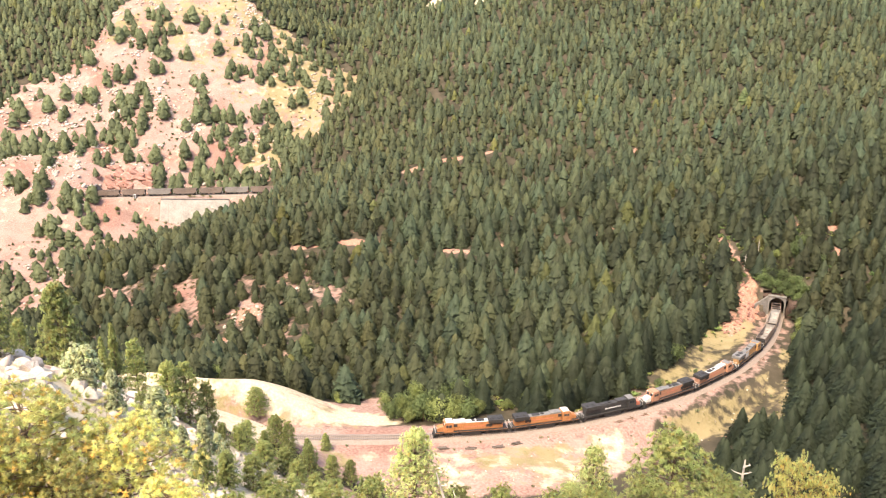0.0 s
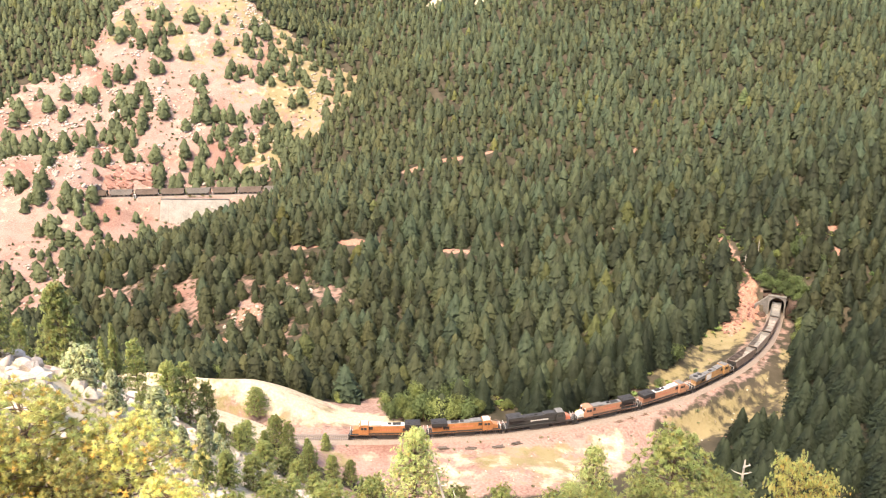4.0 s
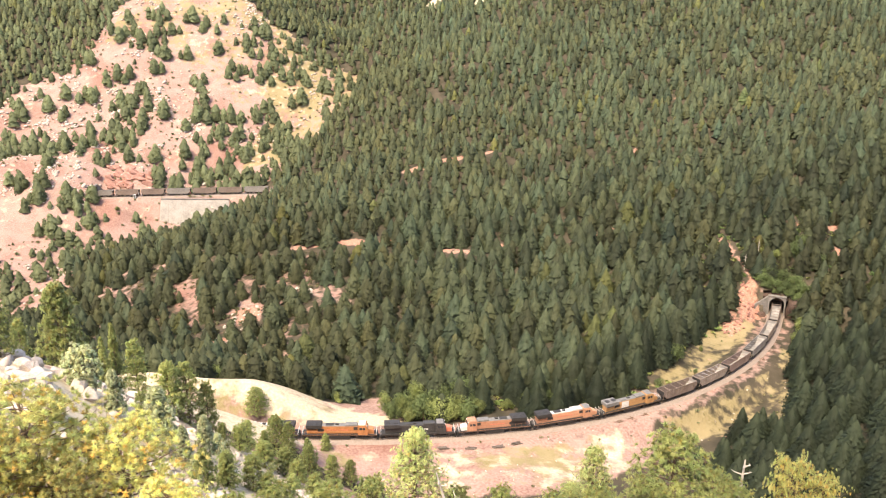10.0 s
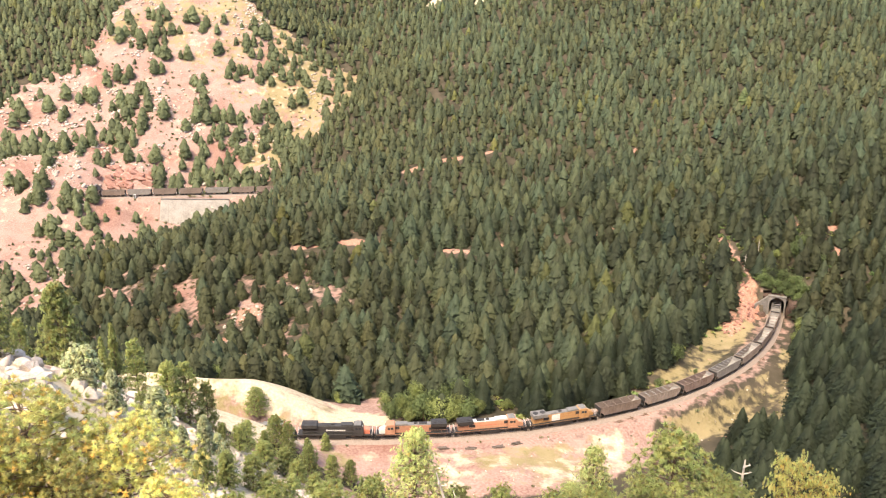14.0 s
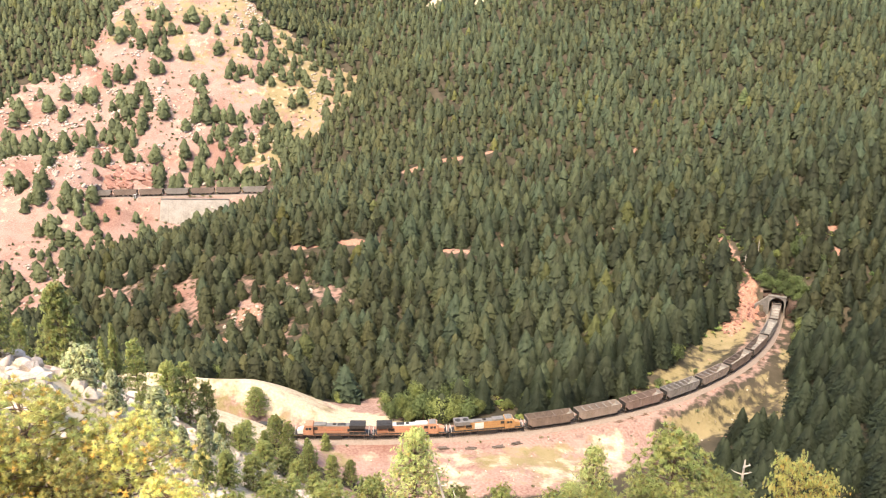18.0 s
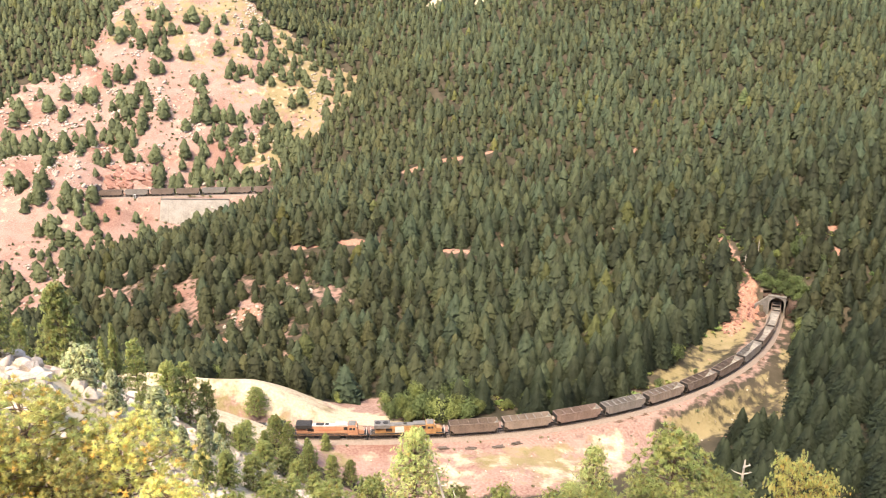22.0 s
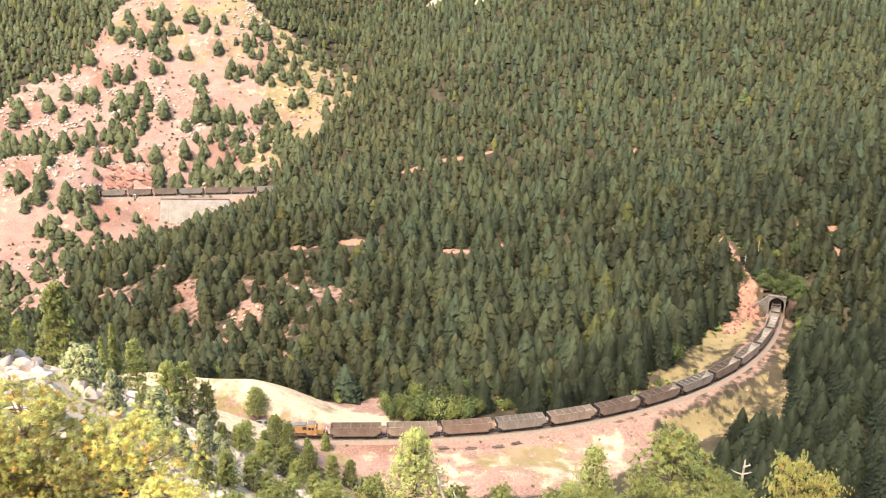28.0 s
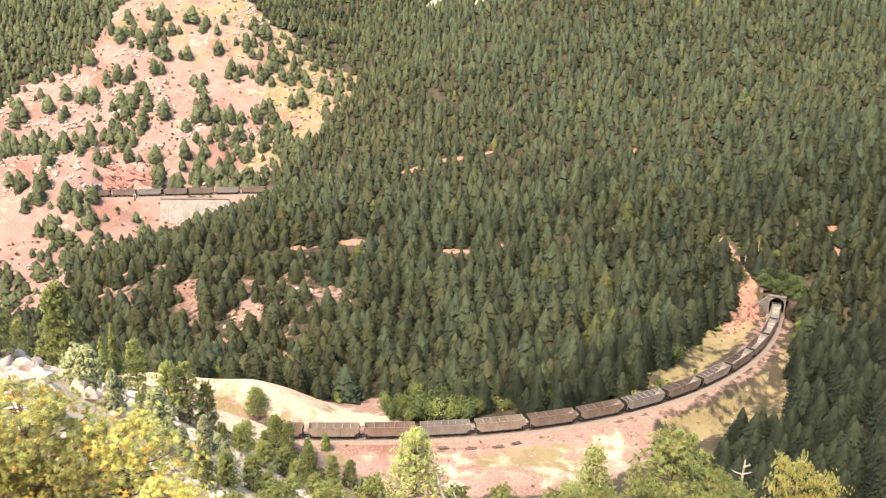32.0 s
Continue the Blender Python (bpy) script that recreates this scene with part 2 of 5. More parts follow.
# ---- landform: crest, foot and creek lines of the plan, as x, y, z ----
LANDFORM = {
    "viewer_hill": [(-120, -80, 190), (0, -60, 165), (120, -80, 170), (-8, 0, 133), (0, -4, 134), (8, 0, 132.5)],
    "viewer_slope": [(0, 15, 121), (0, 32, 110), (0, 60, 89), (0, 100, 58), (0, 150, 22), (0, 185, 0), (0, 205, -2)],
    "viewer_right": [(25, 30, 111), (40, 60, 90), (50, 100, 60), (60, 150, 24), (60, 195, -3), (45, 215, -3)],
    "apron": [(-30, 208, -1), (-10, 210, -1.5), (20, 210, -2), (35, 220, -2)],
    "big_pine_ledge": [(-10, 24, 116), (-14, 30, 113)],
    "ridge_rocks": [(-41, 70, 100.5), (-40, 75, 97.5), (-41, 90, 88.5), (-40, 105, 77), (-37, 115, 66.5), (-32, 125, 51)],
    "ridge_back": [(-88, 150, 60), (-69, 150, 60), (-55, 175, 34), (-45, 195, 14), (-36, 206, 6)],
    "near_left": [(-24, 40, 113), (-27, 50, 108), (-20, 35, 114), (-23, 50, 104), (-25, 70, 88)],
    "left_flank": [(-120, 60, 130), (-130, 120, 95), (-150, 180, 45), (-160, 215, 6)],
    "knoll": [(-89, 240, 12), (-71, 245, 8), (-57, 245, 8), (-42, 246, 2), (-28, 245, -4)],
    "creek": [(-206, 415, -40), (-177, 382, -30), (-107, 321, -18), (-61, 291, -13), (-35, 272, -9), (-4, 259, -5), (21, 260, -5), (40, 262, -4), (59, 268, -1)],
    "spur_foot": [(78, 285, -1), (94, 300, -3), (106, 311, 0)],
    "spur_mid": [(-152, 385, -26), (-109, 372, -15), (-67, 345, -14), (4, 365, -7), (50, 345, -4), (83, 338, 1), (105, 335, 5)],
    "spur_crest": [(-198, 440, -33), (-159, 452, -24), (-105, 470, -6), (-57, 480, 5), (5, 490, 14), (106, 480, 24), (149, 450, 22)],
    "gorge": [(-300, 400, -56), (-246, 430, -51), (-219, 450, -46), (-209, 480, -41), (-183, 500, -36), (-160, 512, -37), (-138, 515, -35)],
    "portal_brow": [(120, 327, 7), (131, 325, 7), (142, 325, 5)],
    "portal_slope": [(132, 333, 11), (138, 352, 18), (157, 400, 27), (183, 480, 46), (234, 640, 94)],
    "right_bowl": [(80, 248, -10), (98, 254, -10), (113, 266, -6)],
    "right_side": [(94, 185, 11), (130, 240, 6), (136, 297, -4), (158, 330, 7), (186, 370, 17), (226, 470, 48), (287, 620, 95)],
    "right_edge": [(180, 120, 60), (200, 220, 30), (260, 330, 40), (360, 520, 95)],
    "bare_low": [(-270, 500, -24), (-247, 500, -24), (-232, 462, -38), (-254, 462, -38)],
    "far_nose": [(-213, 546, -6), (-222, 538, -5), (-240, 536, -4), (-270, 540, -2)],
    "bare_mid": [(-283, 590, 6), (-200, 590, 6), (-146, 600, 4), (-87, 610, 2)],
    "bare_high": [(-320, 660, 45), (-254, 645, 35), (-220, 668, 52), (-159, 668, 44), (-72, 680, 30)],
    "bare_top": [(-360, 760, 86), (-234, 725, 88), (-156, 730, 88), (-107, 715, 64)],
    "back": [(-71, 610, 22), (6, 560, 31), (6, 640, 56), (-89, 790, 56), (7, 760, 86), (110, 560, 48), (130, 680, 91)],
    "skyline": [(-900, 1100, 240), (-300, 1000, 190), (0, 1000, 170), (300, 900, 190), (700, 700, 220), (700, 100, 180), (-700, 500, 90), (-500, 100, 160), (0, -400, 230)],
}
_pts = []
for _name, _line in LANDFORM.items():
    for _p, _q in zip(_line[:-1], _line[1:]):
        _d = math.dist(_p, _q)
        _step = 14 if _p[1] < 480 else 30
        _k = max(1, int(_d / _step)) if _d < 110 and _name not in ("skyline", "back", "big_pine_ledge") else 1
        _pts += [np.array(_p) + (np.array(_q) - _p) * j / _k for j in range(_k)]
    _pts.append(np.array(_line[-1], float))
_pts = np.array(_pts, float)
_keep = []
for _i in range(len(_pts)):
    if all(math.dist(_pts[_i, :2], _pts[_j, :2]) > 4 for _j in _keep):
        _keep.append(_i)
_pts = _pts[_keep]


def _kernel(d2):
    return np.sqrt(d2 + 64.0)


_K = _kernel(((_pts[:, None, :2] - _pts[None, :, :2]) ** 2).sum(2))
_n = len(_pts)
_A = np.zeros((_n + 3, _n + 3))
_A[:_n, :_n] = _K + np.eye(_n) * -0.6
_A[:_n, _n], _A[:_n, _n + 1:], _A[_n, :_n], _A[_n + 1:, :_n] = 1, _pts[:, :2], 1, _pts[:, :2].T
_W = np.linalg.solve(_A, np.concatenate([_pts[:, 2], np.zeros(3)]))


def _waves(x, y, size, seed):
    """Smooth value noise in -1..1."""
    def h(i, j):
        v = np.sin(i * 127.1 + j * 311.7 + seed * 74.7) * 43758.5453
        return (v - np.floor(v)) * 2 - 1
    x, y = x / size, y / size
    i, j = np.floor(x), np.floor(y)
    u, v = x - i, y - j
    u, v = u * u * (3 - 2 * u), v * v * (3 - 2 * v)
    return (h(i, j) * (1 - u) + h(i + 1, j) * u) * (1 - v) + (h(i, j + 1) * (1 - u) + h(i + 1, j + 1) * u) * v


def _smooth(v, lo, hi):
    t = np.clip((v - lo) / (hi - lo), 0, 1)
    return t * t * (3 - 2 * t)


def to_line(x, y, s0, s1, step=2):
    """Distance to the railway between s0 and s1, and the arc length there."""
    m = (PS >= s0) & (PS <= s1)
    lx, ly, ls = PX[m][::step], PY[m][::step], PS[m][::step]
    best, at = np.full(x.shape, 1e9), np.zeros(x.shape)
    for a, b, c in zip(lx, ly, ls):
        d = (x - a) ** 2 + (y - b) ** 2
        k = d < best
        best[k], at[k] = d[k], c
    return np.sqrt(best), at


PORTAL = line_at(PORTAL_S)
PORTAL_DIR = (line_at(PORTAL_S + 4) - line_at(PORTAL_S - 4)) / 8      # into the hill
FAR_LEFT_S = S_FAR + 92


def height(x, y):
    x, y = np.asarray(x, float).ravel(), np.asarray(y, float).ravel()
    z = np.empty(len(x))
    for i in range(0, len(x), 20000):
        a, b = x[i:i + 20000], y[i:i + 20000]
        k = _kernel((a[:, None] - _pts[None, :, 0]) ** 2 + (b[:, None] - _pts[None, :, 1]) ** 2)
        z[i:i + 20000] = k @ _W[:_n] + _W[_n] + a * _W[_n + 1] + b * _W[_n + 2]
    far = _smooth(np.hypot(x, y - 300), 700, 1100)
    z = z * (1 - far) + np.clip(z, 60, 420) * far
    z += (_waves(x, y, 45, 1) * 1.8 + _waves(x, y, 17, 2) * 0.8 + _waves(x, y, 7, 3) * 0.35) * _smooth(np.hypot(x, y), 15, 60)
    rough = np.clip(1 - np.hypot((x + 220) / 190, (y - 600) / 170), 0, 1) ** 0.5 * (x < -60)
    z += rough * (2.4 * (1 - 2 * np.abs(_waves(x, y, 26, 71))) + 1.3 * (1 - 2 * np.abs(_waves(x, y, 11, 72))))
    # level bench under the near track, up to the tunnel mouth
    d, s = to_line(x, y, -260, PORTAL_S)
    ahead = (x - PORTAL[0]) * PORTAL_DIR[0] + (y - PORTAL[1]) * PORTAL_DIR[1]
    side = np.abs(-(x - PORTAL[0]) * PORTAL_DIR[1] + (y - PORTAL[1]) * PORTAL_DIR[0])
    out = 1 - _smooth(d, 5.0, 13.0) * (1 - 0 * d)
    out = np.where((ahead > -0.2) & (side < 40), 0, out)
    bench = np.interp(s, PS, PZ) - 0.75
    z = z * (1 - out) + bench * out
    # ledge of the far track
    d, s = to_line(x, y, S_FAR - 60, FAR_LEFT_S, 6)
    out = 1 - _smooth(d, 4.0, np.where(y < FAR_Y, 9.0, 14.0))
    out = np.where(x < line_at(FAR_LEFT_S)[0] - 1, 0, out)
    z = z * (1 - out) + (np.interp(s, PS, PZ) - 0.75) * out
    return z


def inside(x, y, poly):
    """Which of the points lie in the polygon."""
    hit = np.zeros(x.shape, bool)
    for (x0, y0), (x1, y1) in zip(poly, poly[1:] + poly[:1]):
        if y0 != y1:
            hit ^= ((y0 > y) != (y1 > y)) & (x < (x1 - x0) * (y - y0) / (y1 - y0) + x0)
    return hit


BARE_HILL = [(-156, 730), (-123, 711), (-100, 702), (-64, 682), (-64, 642), (-78, 614), (-90, 575), (-112, 552), (-128, 528), (-183, 500), (-205, 462), (-194, 440), (-180, 402), (-205, 386), (-330, 370), (-470, 500), (-340, 600), (-300, 640), (-268, 668), (-252, 725), (-260, 850), (-150, 850)]
KNOLL = [(-100, 200), (-46, 200), (-34, 216), (-26, 230), (-12, 240), (-20, 250), (-36, 252), (-60, 252), (-95, 250)]
APRON = [(-46, 222), (-38, 205), (-5, 196), (40, 205), (62, 226), (60, 240), (20, 226)]
VIEWER_ROCKS = [(-80, 55), (-30, 45), (-20, 60), (-16, 110), (-25, 160), (-40, 185), (-48, 150), (-62, 120)]
INNER_GRASS = [(62, 262), (82, 282), (98, 303), (114, 312), (112, 296), (100, 283), (84, 266)]
OUTER_GRASS = [(56, 230), (84, 239), (104, 244), (114, 256), (119, 276), (120, 292), (112, 288), (92, 262), (70, 246)]
RED_CUT = [(101, 303), (112, 322), (120, 332), (121, 318), (113, 308), (106, 300)]
# thinner woods and bare rock patches: x, y, radius, share of trees left
CLEARINGS = [(-8, 768, 8, 0.0), (29, 738, 5, 0.0), (-1, 592, 12, 0.45), (21, 622, 10, 0.5), (-73, 648, 9, 0.4), (146, 676, 8, 0.4), (-62, 363, 5, 0.2), (-85, 350, 5, 0.2), (-85, 331, 6, 0.3), (-148, 397, 5, 0.3)]
GULLY = [(-36, 251), (-26, 264), (-18, 264), (-16, 250), (-14, 240), (-24, 238)]
# dirt roads and cuttings in the woods: x, y, half length, half width, turn
ROADS = [(-50, 408, 24, 2.3, 1), (6, 396, 8, 1.8, -20), (25, 394, 6, 1.6, -10), (6, 501, 6, 3.0, 0), (-18, 490, 6, 2.5, 30), (25, 503, 3, 2.5, 0), (105, 480, 2.5, 2.6, 0), (50, 398, 5, 1.6, -30), (74, 392, 6, 1.3, -10), (118, 347, 1.4, 15, 10), (160, 352, 2.0, 6, 25), (148, 364, 2, 3, 0), (-82, 350, 5, 8, 10), (-90, 328, 3, 4, 0), (166, 366, 5, 1.5, 20)]


def on_roads(x, y):
    best = np.zeros(x.shape)
    for cx, cy, a, b, turn in ROADS:
        c, s = math.cos(radians(turn)), math.sin(radians(turn))
        u, v = (x - cx) * c + (y - cy) * s, -(x - cx) * s + (y - cy) * c
        best = np.maximum(best, 1 - _smooth(np.maximum(np.abs(u) / a, np.abs(v) / b), 0.8, 1.25))
    return best


def cover(x, y):
    """Shares of bare pink ground, dry grass and red clay."""
    gx, gy = x, y
    x, y = x + 3.2 * _waves(gx, gy, 11, 41) + 1.6 * _waves(gx, gy, 5, 42), y + 3.2 * _waves(gx, gy, 11, 43) + 1.6 * _waves(gx, gy, 5, 44)
    dirt = inside(x, y, BARE_HILL) * 1.0
    grass = np.zeros(x.shape)
    dirt = np.maximum(dirt, (gy < 196) * (gx < 45) * np.clip(0.7 + 0.5 * _waves(gx, gy, 9, 45), 0, 1))
    top = inside(x, y, BARE_HILL) & (y + 0.35 * x > 590 + 14 * _waves(x, y, 30, 9)) & (x > -250)
    grass = np.maximum(grass, top * np.clip(0.42 + 0.3 * _waves(gx, gy, 14, 46), 0, 1))
    grass = np.maximum(grass, inside(x, y, BARE_HILL) * (x > -128 - 10 * _waves(x, y, 20, 4)) * (y > 575) * np.clip(0.6 + 0.3 * _waves(gx, gy, 12, 47), 0, 1))
    kn = inside(x, y, KNOLL)
    dirt, grass = np.maximum(dirt, kn * 1.0), np.maximum(grass, kn * 0.55)
    dirt = np.maximum(dirt, inside(x, y, APRON) * 1.0)
    grass = np.maximum(grass, inside(x, y, APRON) * np.clip(0.25 + 0.5 * _waves(x, y, 9, 5), 0, 1))
    dirt = np.maximum(dirt, inside(x, y, VIEWER_ROCKS) * 0.9)
    for poly, most in ((INNER_GRASS, 0.66), (OUTER_GRASS, 0.5)):
        grass = np.maximum(grass, inside(x, y, poly) * np.clip(most + 0.4 * _waves(gx, gy, 8, 48), 0, 1))
    x, y = gx, gy
    d, s = to_line(x, y, -260, PORTAL_S, 6)
    d0 = d + 20 * ((x - PORTAL[0]) * PORTAL_DIR[0] + (y - PORTAL[1]) * PORTAL_DIR[1] > 1) * (s > PORTAL_S - 12)
    d = d0
    near = 1 - _smooth(d, 5.5, 8.0)
    dirt, grass = np.maximum(dirt * (1 - near), near * np.interp(x, [30, 75, 95], [1.0, 0.62, 0.42])), grass * (1 - near)
    dirt = np.maximum(dirt, (1 - _smooth(d, 9, 16)) * np.interp(x, [50, 85], [0.5, 0.2]))
    d, s = to_line(x, y, S_FAR - 20, FAR_LEFT_S, 6)
    dirt, grass = np.maximum(dirt, 1 - _smooth(d, 5, 8)), grass * _smooth(d, 4, 8)
    # pale share: sand on the apron; on knoll and near slopes also painted sunlight
    pale = np.maximum(inside(x, y, KNOLL) * np.clip(0.85 + 0.35 * _waves(x, y, 9, 61), 0, 1), inside(x, y, APRON) * np.clip(0.2 + 0.5 * _waves(x, y, 10, 62) + 0.25 * _waves(x, y, 3, 68), 0, 1)) * _smooth(d0, 6, 9)
    pale = np.maximum(pale, inside(x, y, VIEWER_ROCKS) * 0.85)
    for cx, cy, r, left in CLEARINGS[:2]:
        pale = np.maximum(pale, np.hypot(x - cx, (y - cy) * 0.7) < r)
    pale = np.maximum(pale, (y < 190) * (x < 30) * (0.5 + 0.45 * _waves(x, y, 6, 66)))
    pale = np.maximum(pale, inside(x, y, BARE_HILL) * np.clip(0.1 + 0.8 * _waves(x, y, 16, 63) * (0.5 + _waves(x, y, 60, 64)), 0, 0.24))
    red = np.maximum(on_roads(x, y) * 0.75, inside(x, y, RED_CUT) * np.clip(0.62 + 0.4 * _waves(x, y, 5, 69), 0, 1))
    dirt, grass = np.maximum(dirt, inside(x, y, GULLY)), grass * ~inside(x, y, GULLY)
    dry = inside(x, y, [(-180, 400), (-150, 340), (-60, 300), (-30, 330), (-60, 400), (-150, 430)])
    dirt = np.maximum(dirt, dry * np.clip(0.42 + 0.4 * _waves(x, y, 20, 65), 0, 0.7))
    red = np.maximum(red, np.maximum(near * np.interp(x, [30, 90], [0.12, 0.1]), inside(x, y, APRON) * np.clip(0.05 + 0.35 * _waves(x, y, 12, 67), 0, 1)))
    red = np.maximum(red, np.exp(-(((x + 200) / 16) ** 2 + ((y - 552) / 8) ** 2)) * 0.55)
    return np.stack([np.maximum(dirt, on_roads(x, y)), grass, red, pale], 1)


def stretch(lo, hi, step, reach):
    mid = np.arange(lo, hi + step / 2, step)
    grow, out = step, []
    p = 0.0
    while p < reach:
        grow *= 1.3
        p += grow
        out.append(p)
    out = np.array(out)
    return np.concatenate([lo - out[::-1], mid, hi + out])


GX, GY = stretch(-420, 420, 3.0, 3500), stretch(-40, 860, 3.0, 3500)
_gx, _gy = np.meshgrid(GX, GY)
GZ = height(_gx, _gy).reshape(_gx.shape)


def ground_z(x, y):
    """Height of the ground sheet itself."""
    i = np.clip(np.searchsorted(GX, x) - 1, 0, len(GX) - 2)
    j = np.clip(np.searchsorted(GY, y) - 1, 0, len(GY) - 2)
    u, v = (x - GX[i]) / (GX[i + 1] - GX[i]), (y - GY[j]) / (GY[j + 1] - GY[j])
    return (GZ[j, i] * (1 - u) + GZ[j, i + 1] * u) * (1 - v) + (GZ[j + 1, i] * (1 - u) + GZ[j + 1, i + 1] * u) * v


def build_ground():
    nx, ny = len(GX), len(GY)
    verts = np.stack([_gx.ravel(), _gy.ravel(), GZ.ravel()], 1)
    i, j = np.meshgrid(np.arange(nx - 1), np.arange(ny - 1))
    a = (j * nx + i).ravel()
    quads = np.stack([a, a + 1, a + nx + 1, a + nx], 1)
    # the bores are open through the sheet
    for p, d in ((PORTAL, PORTAL_DIR), (line_at(FAR_LEFT_S), np.array([-1.0, 0, 0]))):
        c = verts[quads].mean(1)
        ahead = (c[:, 0] - p[0]) * d[0] + (c[:, 1] - p[1]) * d[1]
        side = np.abs(-(c[:, 0] - p[0]) * d[1] + (c[:, 1] - p[1]) * d[0])
        lo, hi = verts[quads][:, :, 2].min(1), verts[quads][:, :, 2].max(1)
        cut = (ahead > -3.6) & (ahead < 14) & (side < 4.2) & (lo < p[2] + 6.2) & ((hi > p[2] + 0.4))
        quads = quads[~cut]
    me = bpy.data.meshes.new("ground")
    me.from_pydata(verts.tolist(), [], quads.tolist())
    me.polygons.foreach_set("use_smooth", np.ones(len(quads), bool))
    at = me.color_attributes.new("cover", "FLOAT_COLOR", "POINT")
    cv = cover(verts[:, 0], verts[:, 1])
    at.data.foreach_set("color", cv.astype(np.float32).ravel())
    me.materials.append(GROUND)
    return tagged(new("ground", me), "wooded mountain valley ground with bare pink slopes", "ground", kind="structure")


build_ground()


# ---- track ----
def sweep(bm, profile, s0, s1, step):
    """A profile of (side, up) drawn along the railway."""
    rings = []
    for s in np.arange(s0, s1 + step / 2, step):
        p, q = line_at(s), line_at(s + 0.5)
        t = Vector(q - p).normalized()
        side = Vector((-t.y, t.x, 0)).normalized()
        rings.append([bm.verts.new(Vector(p) + side * a + Vector((0, 0, b))) for a, b in profile])
    for r, q in zip(rings[:-1], rings[1:]):
        for i in range(len(profile)):
            j = (i + 1) % len(profile)
            bm.faces.new((r[i], r[j], q[j], q[i]))
    bm.faces.new(rings[0])
    bm.faces.new(rings[-1][::-1])
    bmesh.ops.recalc_face_normals(bm, faces=bm.faces[:])
    return bm


def build_track(name, s0, s1, ties_from, ties_to, label):
    bed = part("ballast_bed", sweep(bmesh.new(), [(-3.4, -0.95), (-1.75, -0.195), (1.75, -0.195), (3.4, -0.95)], s0, s1, 3), BALLAST)
    tagged(bed, label, "railway track", kind="structure")
    for side in (-0.75, 0.75):
        part("rail", sweep(bmesh.new(), [(side - 0.07, -0.17), (side - 0.035, 0), (side + 0.035, 0), (side + 0.07, -0.17)], s0, s1, 3), STEEL, bed)
    tie = None
    loose = bmesh.new()
    n = 0
    for s in np.arange(s0 + 0.3, s1, 0.62):
        p, q = line_at(s), line_at(s + 0.4)
        m = pose(p[0], p[1], p[2] - 0.17, 0, 0, math.degrees(math.atan2(q[1] - p[1], q[0] - p[0])))
        if ties_from <= s <= ties_to and n < 300:
            n += 1
            if tie is None:
                tie = part("tie", boxes((-0.12, 0.12, -1.3, 1.3, -0.17, 0.0)), TIE, bed)
                tie.matrix_basis = m
            else:
                share("tie", tie, bed, m)
        else:
            k = len(loose.verts)
            box(loose, -0.12, 0.12, -1.3, 1.3, -0.17, 0.0)
            loose.verts.ensure_lookup_table()
            for v in loose.verts[k:]:
                v.co = m @ v.co
    tagged(part("distant_ties", loose, TIE, bed), kind="stuff")
    return bed


build_track("near", -250, PORTAL_S + 30, -8, 170, "single railway track on grey-brown ballast with wooden ties")
build_track("far", S_FAR - 30, FAR_LEFT_S + 20, 0, -1, "distant railway track on a hillside ledge")


# ---- tunnel mouths ----
def arch(w, h, n=14):
    """Outline of a tunnel opening, from foot to foot."""
    spring = h - w / 2
    return [(-w / 2, -0.9), (-w / 2, spring)] + [(-w / 2 * math.cos(math.pi * k / n), spring + w / 2 * math.sin(math.pi * k / n)) for k in range(1, n)] + [(w / 2, spring), (w / 2, -0.9)]


